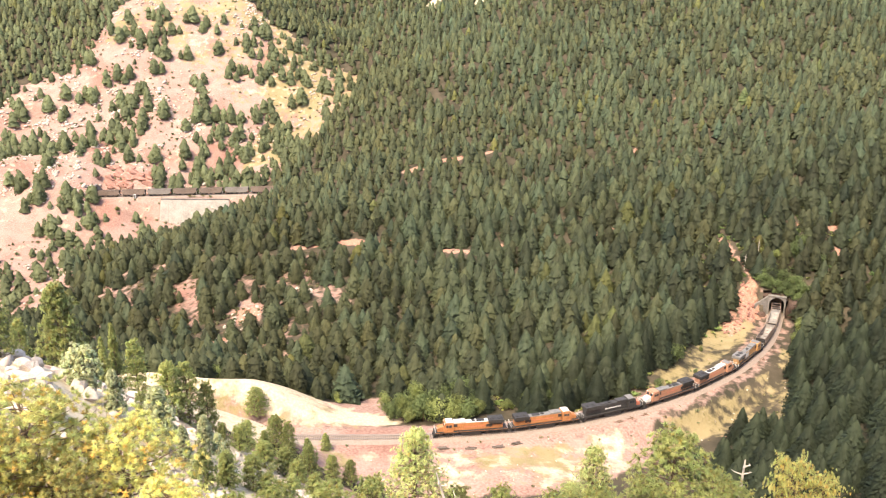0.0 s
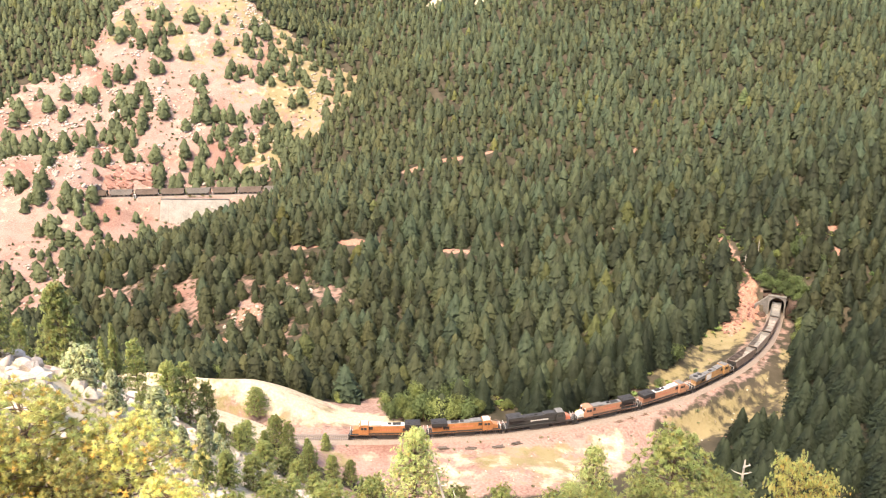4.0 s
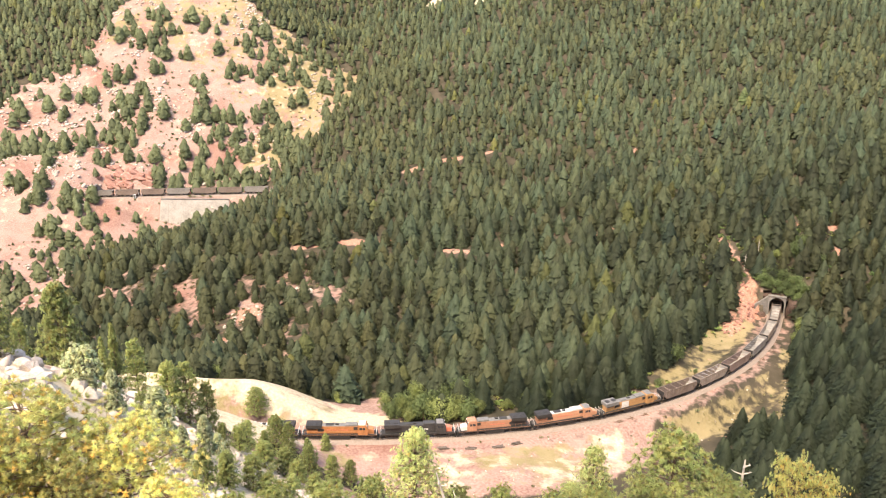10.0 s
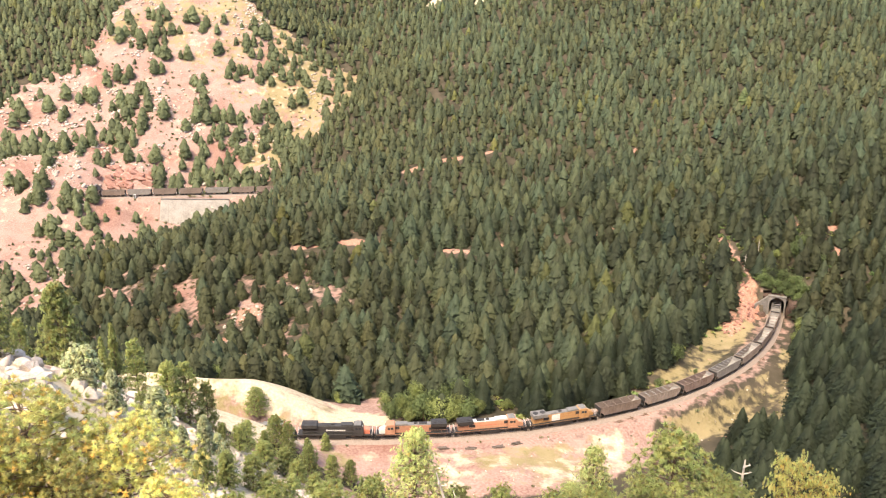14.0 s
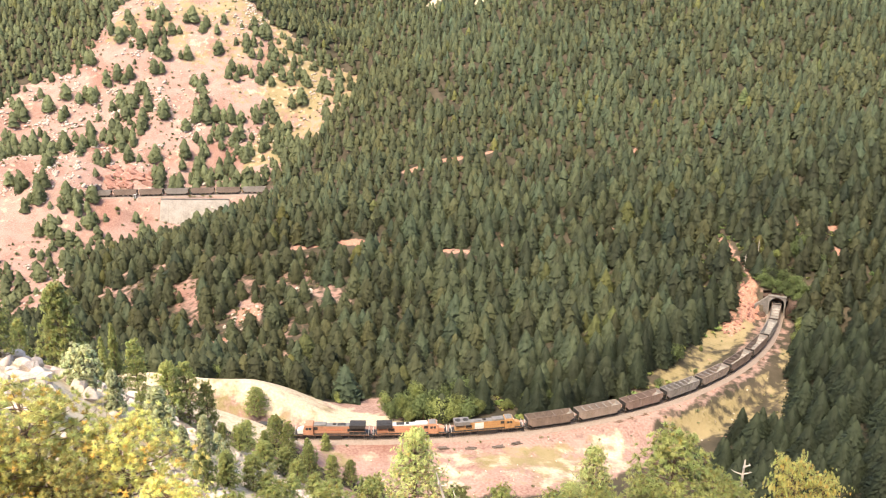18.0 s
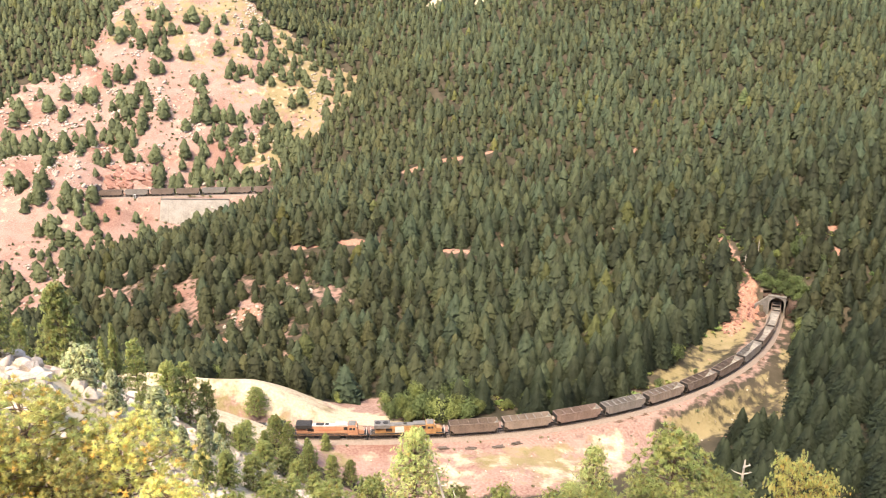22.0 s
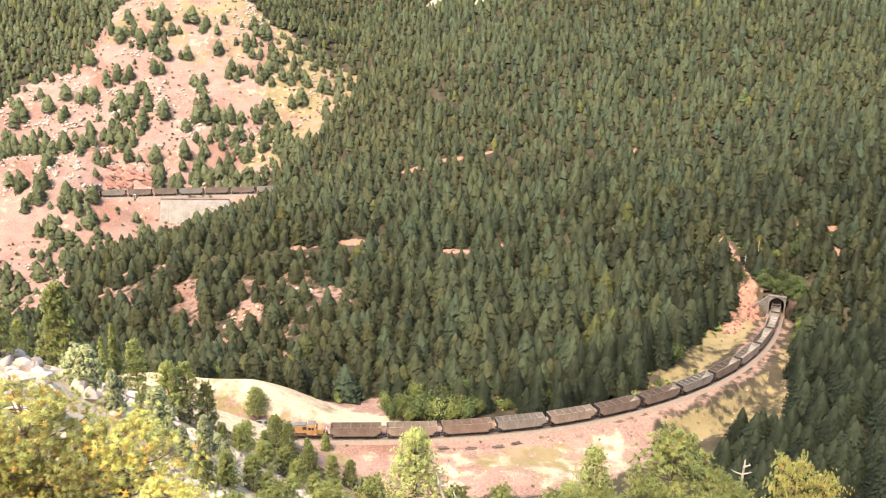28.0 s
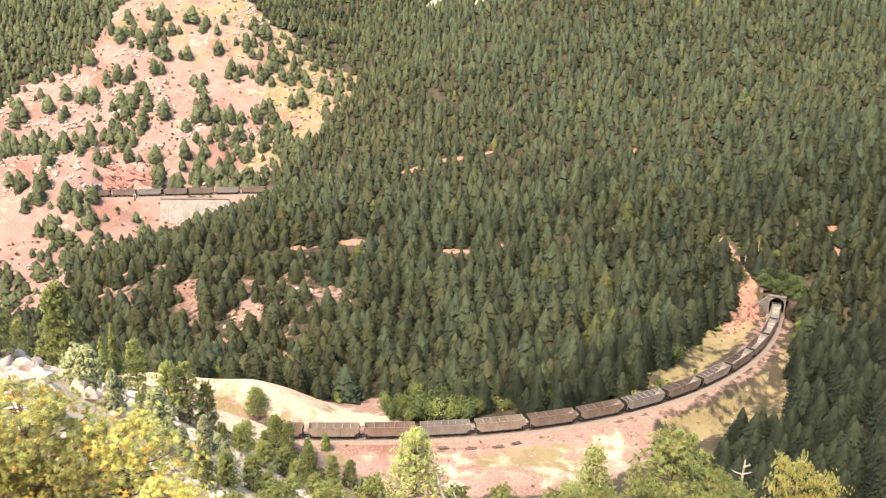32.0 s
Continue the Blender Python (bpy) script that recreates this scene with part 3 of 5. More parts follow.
def tunnel(s, width, depth, label, wings):
    p, d = line_at(s), line_at(s + 4) - line_at(s - 4)
    base = pose(p[0], p[1], p[2], 0, 0, math.degrees(math.atan2(d[1], d[0])) - 90)   # y runs into the hill
    thing = new("tunnel_portal")
    thing.matrix_basis = base
    tagged(thing, label, "tunnel")
    line = arch(5.3, 6.4)
    bm = bmesh.new()
    (hl, hr), top = width, 6.7
    outer = [(-hl, -0.9), (-hl, 6.2)]
    n = len(line)
    for k in range(2, n - 2):
        f = (k - 2) / (n - 5)
        outer.append((-hl + (hl + hr) * f, top))
    outer += [(hr, 6.2), (hr, -0.9)]
    grid = []
    for y in (-0.5, 0.7):
        grid.append(([bm.verts.new((x, y, z)) for x, z in line], [bm.verts.new((x, y, z)) for x, z in outer]))
    for k in range(n - 1):
        for (a, b), flip in ((grid[0], 0), (grid[1], 1)):
            bm.faces.new((a[k], a[k + 1], b[k + 1], b[k]))
        bm.faces.new((grid[0][1][k], grid[0][1][k + 1], grid[1][1][k + 1], grid[1][1][k]))
        bm.faces.new((grid[0][0][k], grid[0][0][k + 1], grid[1][0][k + 1], grid[1][0][k]))
    bmesh.ops.recalc_face_normals(bm, faces=bm.faces[:])
    part("headwall", bm, CONCRETE, thing)
    part("coping", boxes((-hl - 0.1, hr + 0.1, -0.7, 1.0, top, top + 0.35), bevel=0.05), CONCRETE, thing)
    bm = bmesh.new()
    rings = []
    for y in np.arange(0.7, depth, 4):
        m = base.inverted() @ Matrix.Translation(Vector(line_at(s + y)))
        c = m.translation
        rings.append([bm.verts.new((c.x + x * 1.01, c.y, c.z + z)) for x, z in line])
    for r, q in zip(rings[:-1], rings[1:]):
        for k in range(n - 1):
            bm.faces.new((r[k], r[k + 1], q[k + 1], q[k]))
    bm.faces.new(rings[-1])
    part("bore_lining", bm, BLACK, thing, "plain black tunnel bore")
    for sx, run, drop in wings:
        w = bmesh.new()
        prism(w, [(0, -0.9), (run, -0.9), (run, drop), (0, 6.8)], -0.35, 0.35)
        ob = part("wing_wall", w, CONCRETE, thing)
        ob.matrix_basis = pose(sx * ((hl if sx < 0 else hr) - 0.1), -0.1, 0, 0, 0, (180 if sx < 0 else 0) + sx * -25)
    return thing


def earth_bank(s, across, ahead, up, size, seed, label):
    """A heap of soil beside or over a tunnel mouth."""
    p, d = line_at(s), line_at(s + 4) - line_at(s - 4)
    bm = bmesh.new()
    bmesh.ops.create_icosphere(bm, subdivisions=4, radius=1.0)
    for v in bm.verts:
        lump = 1 + 0.2 * noise.noise(v.co * 2.2 + Vector((seed, 0, 0))) + 0.08 * noise.noise(v.co * 6 + Vector((seed, 0, 0)))
        v.co = Vector([math.copysign(abs(c) ** 0.62, c) for c in v.co])
        v.co = Vector((v.co.x * size[0], v.co.y * size[1], v.co.z * size[2])) * lump
    ob = part("earth_bank", bm, SOIL, None, label, smooth=True)
    ob.matrix_basis = pose(p[0], p[1], p[2], 0, 0, math.degrees(math.atan2(d[1], d[0])) - 90) @ Matrix.Translation((across, ahead, up))
    tagged(ob, label, "bank", kind="structure")


earth_bank(PORTAL_S, -0.5, 6.8, 5.9, (10.5, 6.0, 1.5), 0, "dark soil bank over the tunnel mouth")
earth_bank(PORTAL_S, 7.3, 2.6, 0.6, (3.6, 5.2, 6.0), 5, "dark soil bank beside the tunnel mouth")
earth_bank(PORTAL_S, -8.0, 5.2, 0.6, (4.4, 4.4, 6.0), 9, "dark soil bank beside the tunnel mouth")
earth_bank(PORTAL_S, -6.6, -2.0, -1.0, (3.0, 2.4, 1.8), 13, "low soil heap at the foot of the portal wall")
tunnel(PORTAL_S, (3.3, 3.2), 70, "grey concrete railway tunnel portal with a dark bore", ((-1, 5.2, 3.4),))
tunnel(FAR_LEFT_S, (4.0, 4.0), 40, "pale concrete tunnel portal half hidden by a rock nose", ((1, 4, 2.5),))


# ---- trees ----
def tiered(rng, tiers, points, radius, round_top=0.0, bare=0.05, sprays=0, width=0.03, ragged=0.12):
    """Unit-height conifer crown of drooping, ragged tiers of boughs, with loose sprays over them."""
    vs, fs, ts, ns = [], [], [], []

    def reach(f):
        egg = math.sqrt(max(0.02, 1 - ((f - 0.3) / 0.72) ** 2))
        return radius * ((1 - f) ** 0.9 * (1 - round_top) + egg * round_top) + 0.004

    step = (1 - bare) / tiers
    sway = rng.normal(0, 0.012, 2)
    for k in range(tiers):
        f = k / tiers
        r, z = reach(f) * rng.uniform(1 - ragged, 1 + ragged), bare + (1 - bare) * f
        a0, b = rng.uniform(0, 6.28), len(vs)
        off = rng.normal(0, 0.5, 2) * ragged * r
        sx, sy = sway[0] * f + off[0], sway[1] * f + off[1]
        lift = min(step * rng.uniform(1.5, 1.9), 0.985 - z)
        for j in range(2 * points):
            a = a0 + math.pi * (j + rng.uniform(-0.3, 0.3)) / points
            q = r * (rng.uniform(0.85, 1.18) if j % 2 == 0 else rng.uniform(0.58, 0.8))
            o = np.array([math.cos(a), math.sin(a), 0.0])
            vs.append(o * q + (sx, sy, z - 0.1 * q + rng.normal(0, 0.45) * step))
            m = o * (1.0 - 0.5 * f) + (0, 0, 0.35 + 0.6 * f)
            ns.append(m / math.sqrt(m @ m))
            # tip tint: pale new growth plus a painted lit rim; notches shaded by colour
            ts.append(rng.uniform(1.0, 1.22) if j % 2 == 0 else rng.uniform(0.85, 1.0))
        c = b + 2 * points
        for j in range(points):
            a = a0 + 2 * math.pi * (j - 0.25) / points
            o = np.array([math.cos(a), math.sin(a), 0.0])
            vs.append(o * r * (0.55 if k < tiers - 2 else 0.12) + (sx, sy, z + lift))
            m = o * (1.0 - 0.5 * f) + (0, 0, 0.3 + 0.6 * f)
            ns.append(m / math.sqrt(m @ m))
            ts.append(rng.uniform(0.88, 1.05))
        for j in range(points):
            p, q, e, i, n = b + 2 * j, b + 2 * j + 1, b + (2 * j + 2) % (2 * points), c + j, c + (j + 1) % points
            fs += [(p, q, i), (q, e, n), (q, n, i)]
    for k in range(sprays):
        f = 1 - math.sqrt(1 - (k + rng.uniform(0, 1)) / sprays * 0.97)
        a = rng.uniform(0, 6.28)
        o = np.array([math.cos(a), math.sin(a), 0.0])
        r = reach(f) * rng.uniform(0.6, 1.12)
        c = o * r + (sway[0] * f, sway[1] * f, bare + (1 - bare) * f + 0.25 * reach(f) * rng.uniform(0, 1) * (1.2 - r / (reach(f) * 1.12)) + 0.01)
        m = o * (0.9 - 0.4 * f) + (0, 0, 0.45 + 0.5 * f) + rng.normal(0, 0.25, 3)
        m = m / math.sqrt(m @ m)
        e = rng.normal(0, 1, (2, 3)) * width * (0.5 + 0.5 * (1 - f))
        e = e - 0.6 * np.outer(e @ m, m)
        tri = [c + e[0] + o * width * 0.6, c + e[1], c - 0.7 * (e[0] + e[1])]
        if np.dot(np.cross(tri[1] - tri[0], tri[2] - tri[0]), m) < 0:
            tri = tri[::-1]
        b = len(vs)
        vs += tri
        fs.append((b, b + 1, b + 2))
        ns += [m] * 3
        ts += [rng.uniform(0.85, 1.25)] * 3
    return np.array(vs), np.array(fs), np.array(ts), np.array(ns)


def with_trunk(vs, fs, ts, ns):
    b = len(vs)
    add = [(0.013 * math.cos(1.57 * j), 0.013 * math.sin(1.57 * j), -0.04) for j in range(4)] + [(0, 0, 0.6)]
    return np.concatenate([vs, add]), np.concatenate([fs, [(b + j, b + (j + 1) % 4, b + 4) for j in range(4)]]), np.concatenate([ts, np.full(5, 0.9)]), np.concatenate([ns, [(math.cos(1.57 * j), math.sin(1.57 * j), 0.0) for j in range(4)] + [(0, 0, 1.0)]])


def scatter(rng, step, keep, box_=(-430, 430, 150, 850)):
    """Jittered plan positions over the woods where keep allows."""
    xs, ys = np.meshgrid(np.arange(box_[0], box_[1], step), np.arange(box_[2], box_[3], step))
    x = (xs + rng.uniform(-0.38, 0.38, xs.shape) * step).ravel()
    y = (ys + rng.uniform(-0.38, 0.38, ys.shape) * step).ravel()
    m = np.abs(x) < 0.515 * y + 28
    x, y = x[m], y[m]
    m = rng.uniform(0, 1, len(x)) < keep(x, y)
    return x[m], y[m]


def behind_track(x, y):
    """The wood's first rows behind the track, built tree by tree."""
    d, s = to_line(x, y, -40, PORTAL_S, 6)
    px, py = np.interp(s, PS, PX), np.interp(s, PS, PY)
    return (d < 30) & (y > py + 2) & (x > -35) & (x < 104)


def right_rows(x, y):
    return (x > 62) & (y < 292) & (x < 150) & ~behind_track(x, y)


def forest_share(x, y):
    p = np.ones(x.shape)
    p[inside(x + 12 * _waves(x, y, 22, 91) + 5 * _waves(x, y, 9, 92), y + 12 * _waves(x, y, 22, 93), BARE_HILL) & inside(x, y, BARE_HILL)] = 0
    for poly in (KNOLL, APRON, INNER_GRASS, OUTER_GRASS, RED_CUT, GULLY):
        p[inside(x, y, poly)] = 0
    p[(y < 226) & (x < 66)] = 0
    p[(x > 58) & (x < 82) & (y < 248) & (y > 214)] = 0
    p[(x >= 82) & (x < 106) & (y < 250) & (y > 238)] = 0
    d, s = to_line(x, y, -260, PORTAL_S, 6)
    p[d < 8.5] = 0
    p[((x - 1) / 24) ** 2 + ((y - 250) / 13) ** 2 < 1] *= 0.3
    p[(d < 15) & (x > -34) & (x < 22) & (y < 250)] = 0
    d, s = to_line(x, y, S_FAR - 10, FAR_LEFT_S, 6)
    p[d < 9] = 0
    r = np.hypot(x, y)
    for back, left in ((0, 0.0), (5, 0.15), (9, 0.45)):
        p *= 1 - (1 - left) * on_roads(x * (1 + back / r), y * (1 + back / r))
    for cx, cy, r, share_left in CLEARINGS:
        p *= np.where(np.hypot(x - cx, (y - cy) * 0.7) < r, share_left, 1)
    dry = inside(x, y, [(-180, 400), (-150, 340), (-60, 300), (-30, 330), (-60, 400), (-150, 430)])
    p[dry] *= 0.66 + 0.3 * _waves(x[dry], y[dry], 12, 7)
    p *= np.clip(1.2 + 0.4 * _waves(x, y, 26, 8), 0.85, 1)
    return p


def far_woods(x, y):
    return forest_share(x, y) * ~behind_track(x, y) * ~right_rows(x, y)


def build_forest():
    rng = np.random.default_rng(5)
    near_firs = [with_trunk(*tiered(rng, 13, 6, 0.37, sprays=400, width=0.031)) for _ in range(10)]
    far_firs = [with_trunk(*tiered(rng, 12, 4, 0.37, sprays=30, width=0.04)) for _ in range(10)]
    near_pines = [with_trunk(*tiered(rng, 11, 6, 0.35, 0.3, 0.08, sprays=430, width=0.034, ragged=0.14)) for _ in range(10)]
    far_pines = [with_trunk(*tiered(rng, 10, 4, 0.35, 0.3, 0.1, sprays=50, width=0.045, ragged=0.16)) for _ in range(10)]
    x, y = scatter(rng, 6.2, lambda a, b: far_woods(a, b) * (b < 450))
    x2, y2 = scatter(rng, 5.4, lambda a, b: far_woods(a, b) * (b >= 450))
    x, y = np.concatenate([x, x2]), np.concatenate([y, y2])
    z = ground_z(x, y)
    vs, fs, ts, ns, base = [], [], [], [], 0
    for a, b, c in zip(x, y, z):
        wet = 0.42 + (0.3 if a > -20 else -0.1) - 0.2 * (b > 470) + 0.25 * math.sin(a * 0.03 + b * 0.02)
        fir = rng.uniform() < wet
        v, f, t, nr = ((near_firs if fir else near_pines) if b < 440 else (far_firs if fir else far_pines))[rng.integers(10)]
        h = rng.triangular(5.5, 9.0, 13.5) * (1.08 if fir else 0.92) * (1.0 if b < 450 else 0.8)
        w = h * rng.uniform(0.9, 1.25)
        ca, sa = math.cos(a * 7 + b), math.sin(a * 7 + b)
        vs.append(np.stack([(v[:, 0] * ca - v[:, 1] * sa) * w + a, (v[:, 0] * sa + v[:, 1] * ca) * w + b, v[:, 2] * h + c - 0.2], 1))
        ns.append(np.stack([nr[:, 0] * ca - nr[:, 1] * sa, nr[:, 0] * sa + nr[:, 1] * ca, nr[:, 2]], 1))
        fs.append(f + base)
        base += len(v)
        # near right woods tinted darker; far trees paler, distance haze put into their tint
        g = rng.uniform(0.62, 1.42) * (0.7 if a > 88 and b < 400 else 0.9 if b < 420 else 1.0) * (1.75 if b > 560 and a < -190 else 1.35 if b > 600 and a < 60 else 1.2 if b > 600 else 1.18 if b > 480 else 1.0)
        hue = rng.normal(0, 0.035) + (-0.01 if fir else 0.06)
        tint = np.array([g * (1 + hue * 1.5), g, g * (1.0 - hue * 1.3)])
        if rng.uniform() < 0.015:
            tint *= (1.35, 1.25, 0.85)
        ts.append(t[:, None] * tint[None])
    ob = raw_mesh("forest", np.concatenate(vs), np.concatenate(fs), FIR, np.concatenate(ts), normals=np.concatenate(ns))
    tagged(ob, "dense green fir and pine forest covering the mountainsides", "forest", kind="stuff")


build_forest()


def join_trees(name, label, x, y, lo, hi, temps, material, rng):
    """Uncounted trees as one piece of stuff."""
    vs, fs, ts, ns, base = [], [], [], [], 0
    for a, b, c in zip(x, y, ground_z(x, y)):
        v, f, t, nr = temps[rng.integers(len(temps))]
        h, q = rng.uniform(lo, hi), rng.uniform(0, 6.28)
        ca, sa = math.cos(q), math.sin(q)
        vs.append(np.stack([(v[:, 0] * ca - v[:, 1] * sa) * h + a, (v[:, 0] * sa + v[:, 1] * ca) * h + b, v[:, 2] * h + c - 0.2], 1))
        ns.append(np.stack([nr[:, 0] * ca - nr[:, 1] * sa, nr[:, 0] * sa + nr[:, 1] * ca, nr[:, 2]], 1))
        fs.append(f + base)
        base += len(v)
        ts.append(t[:, None] * rng.uniform(0.75, 1.25) * np.ones((1, 3)))
    return tagged(raw_mesh(name, np.concatenate(vs), np.concatenate(fs), material, np.concatenate(ts), normals=np.concatenate(ns)), label, "trees", kind="stuff")


def tree_thing(name, label, cr, material, group, trunk_r=0.017, trunk_top=0.8):
    """A tree of unit height: trunk and crown under one empty."""
    thing = tagged(new(name), label, "tree", group)
    bm = bmesh.new()
    tube(bm, (0, 0, -0.05), (0, 0, trunk_top), trunk_r, trunk_r * 0.25, 7)
    part("trunk", bm, BARK, thing)
    v, f, t, *nr = cr
    raw_mesh("crown", v, f, material, np.repeat(t[:, None], 3, 1), thing, normals=nr[0] if nr else None)
    return thing


def settle(src, again, m, size):
    """src itself, or a copy of it, at the pose m and of that size."""
    if again:
        return copy_thing(src, m @ Matrix.Diagonal((*[a / b for a, b in zip(size, src.scale)], 1)))
    src.matrix_basis = m @ Matrix.Diagonal((*size, 1))
    return src


def plant(kinds, used, k, x, y, h, w=1.0, rng=random, sink=0.0):
    """One more tree of a kind on the ground at x, y."""
    z = float(ground_z(np.array([x]), np.array([y]))[0])
    return settle(kinds[k], k in used or used.add(k), pose(x, y, z - sink, 0, 0, rng.uniform(0, 360)), (h * w, h * w, h))


def stand_of(rng, share_fn, step, box_, kinds, hmin, hmax):
    used = set()
    x, y = scatter(rng, step, share_fn, box_)
    for a, b in zip(x, y):
        k = rng.integers(len(kinds))
        plant(kinds, used, int(k), a, b, rng.uniform(hmin, hmax), rng.uniform(0.85, 1.15), rng, 0.2)


_rng = np.random.default_rng(11)
DARK_FIR = leaf_mat("dark_fir_needles", (0.019, 0.0265, 0.0145), (0.036, 0.045, 0.0235))
EDGE_FIRS = [tree_thing("fir_tree", "tall dark green fir tree at the forest edge behind the track", tiered(_rng, 24, 9, 0.33, sprays=2000, width=0.019), DARK_FIR, "firs beside the curve") for _ in range(5)]
EDGE_FIRS += [tree_thing("pine_tree", "olive green pine tree at the forest edge behind the track", tiered(_rng, 18, 9, 0.36, 0.3, 0.08, sprays=2000, width=0.022, ragged=0.15), FIR, "firs beside the curve") for _ in range(2)]
stand_of(_rng, lambda x, y: forest_share(x, y) * behind_track(x, y), 6.4, (-40, 110, 225, 330), EDGE_FIRS, 8.5, 14.5)
SIDE_FIRS = [tree_thing("fir_tree", "deep green fir tree on the slope below the track", tiered(_rng, 24, 9, 0.36, sprays=2000, width=0.019), DARK_FIR, "firs below the track") for _ in range(4)]
stand_of(_rng, lambda x, y: forest_share(x, y) * right_rows(x, y), 7.0, (60, 152, 165, 292), SIDE_FIRS, 8.5, 15.0)

# scattered trees on the bare hill
# needles made paler and more translucent, with distance haze put into the colour
RIDGE_PINE = leaf_mat("ridge_pine_needles", (0.11, 0.127, 0.062), (0.175, 0.192, 0.097), 1.0, 0.35)
HILL_TREES = [tree_thing("pine_tree", "dark green pine standing alone on the bare pink hillside", tiered(_rng, 10, 6, 0.37, 0.5, 0.06, sprays=560, width=0.036, ragged=0.22), RIDGE_PINE, "pines on the bare hill") for _ in range(5)]
HILL_UPPER = [(-218, 701), (-235, 698), (-248, 691), (-237, 677), (-228, 684), (-214, 676), (-201, 666), (-166, 678), (-186, 670), (-253, 660), (-230, 645), (-222, 647), (-206, 653), (-201, 689), (-189, 703), (-178, 699), (-169, 693), (-148, 663), (-155, 658), (-132, 660), (-176, 647), (-167, 632), (-206, 629), (-223, 626), (-237, 641), (-244, 628), (-203, 608), (-190, 612), (-173, 602), (-168, 612), (-156, 618), (-146, 619), (-131, 630), (-122, 635)]
HILL_LOWER = [(-108, 645), (-101, 649), (-156, 583), (-150, 597), (-137, 603), (-158, 568), (-168, 577), (-139, 569), (-130, 586), (-120, 596), (-105, 605), (-95, 582), (-186, 574), (-202, 570), (-216, 596), (-205, 589), (-201, 599), (-236, 598), (-228, 578), (-243, 570), (-271, 590), (-271, 619), (-259, 609), (-289, 615), (-262, 628), (-239, 525), (-245, 549), (-289, 589), (-276, 564), (-239, 515), (-254, 526), (-261, 528), (-225, 523), (-218, 516), (-207, 507), (-225, 495), (-211, 526), (-152, 560)]
_used = set()
for _x, _y in HILL_UPPER + HILL_LOWER:
    for _k in range(1 + int(_rng.uniform() < 0.75) + int(_rng.uniform() < 0.3)):
        _dx, _dy = (0, 0) if _k == 0 else _rng.normal(0, 3.6, 2)
        if abs(_y + _dy - FAR_Y) > 6:
            plant(HILL_TREES, _used, int(_rng.integers(5)), _x + _dx, _y + _dy, _rng.uniform(8.5, 14) * (1 if _k == 0 else 0.75), _rng.uniform(0.7, 1.0), _rng, 0.2)

_x, _y = scatter(_rng, 6.0, lambda x, y: inside(x, y, BARE_HILL) * np.clip(0.3 + 0.75 * _waves(x, y, 24, 51) + 0.4 * (x > -128 + 12 * _waves(x, y, 15, 52)) * (y > 600) + 0.55 * np.exp(-(((x + 140) / 50) ** 2 + ((y - 580) / 30) ** 2)), 0, 1) * (np.abs(y - FAR_Y) > 8) * (y < 705) * (np.hypot(x + 198, y - 551) > 17), (-400, -70, 420, 720))
join_trees("hillside_saplings", "small scattered pines on the bare hillside", _x, _y, 4.0, 10.5, [tiered(_rng, 9, 5, 0.38, 0.45, 0.04, sprays=60, width=0.05, ragged=0.24) for _ in range(5)], RIDGE_PINE, _rng)

# ---- broadleaf shrubs by the creek ----
def leaf_ball(rng, n, size, lobes=7):
    """Unit-height bush of leaf sprays gathered in a few lobes."""
    vs, fs, ts, ns = [], [], [], []
    cs = [(np.array([rng.uniform(-0.32, 0.32), rng.uniform(-0.32, 0.32), rng.uniform(0.3, 0.68)]), rng.uniform(0.18, 0.32)) for _ in range(lobes)]
    for _ in range(n):
        c, r = cs[rng.integers(lobes)]
        d = rng.normal(0, 1, 3)
        d /= np.linalg.norm(d)
        p = c + d * r * rng.uniform(0.75, 1.05)
        p[2] = max(0.02, p[2])
        m = d + rng.normal(0, 0.25, 3) + (0, 0, 0.35)
        m = m / math.sqrt(m @ m)
        e1, e2 = [e - 0.6 * (e @ m) * m for e in rng.normal(0, 1, (2, 3)) * size * 1.1]
        b = len(vs)
        vs += [p + e1, p + e2, p - e1 * 0.7, p - e2 * 0.7]
        fs += [(b, b + 1, b + 2), (b, b + 2, b + 3)] if np.dot(np.cross(e1, e2), m) > 0 else [(b, b + 2, b + 1), (b, b + 3, b + 2)]
        ts += [rng.uniform(0.75, 1.25)] * 4
        ns += [m] * 4
    return np.array(vs), np.array(fs), np.array(ts), np.array(ns)


BUSHES = [tree_thing("willow_bush", "leafy yellow-green willow bush beside the creek", leaf_ball(_rng, 2600, 0.023, 15), mt, "bushes by the creek", 0.03, 0.5) for mt in (BROADLEAF, DEEP_LEAF, BROADLEAF, DEEP_LEAF)]
_used = set()
CREEK_BUSHES = [(-15, 242, 5.5), (-10, 241, 5), (-6, 243, 7), (-1, 244, 7.5), (3, 243, 7), (7, 244, 6), (11, 247, 5.5), (-12, 247, 7), (-17, 246, 5), (-13, 250, 7), (-9, 245, 5.5), (-4, 248, 8), (1, 252, 8.5), (6, 258, 9), (4, 247, 7), (9, 250, 6), (-18, 254, 6), (-8, 255, 7), (14, 253, 5), (20, 252, 4), (26, 255, 5), (34, 258, 4.5)]
BANK_BUSHES = [(-34, 257, 3), (-40, 258, 4), (-47, 259, 3.5), (78, 277, 7), (70, 262, 2.5), (84, 271, 2), (90, 287, 2), (131, 303, 6), (127, 296, 5), (124, 288, 3.5), (133, 338, 5), (139, 340, 6), (126, 340, 4.5), (145, 346, 6), (150, 338, 5), (-75, 268, 4.5), (-82, 262, 5), (-66, 262, 3), (44, 262, 4), (53, 267, 4), (-208, 512, 4), (-196, 522, 3)]
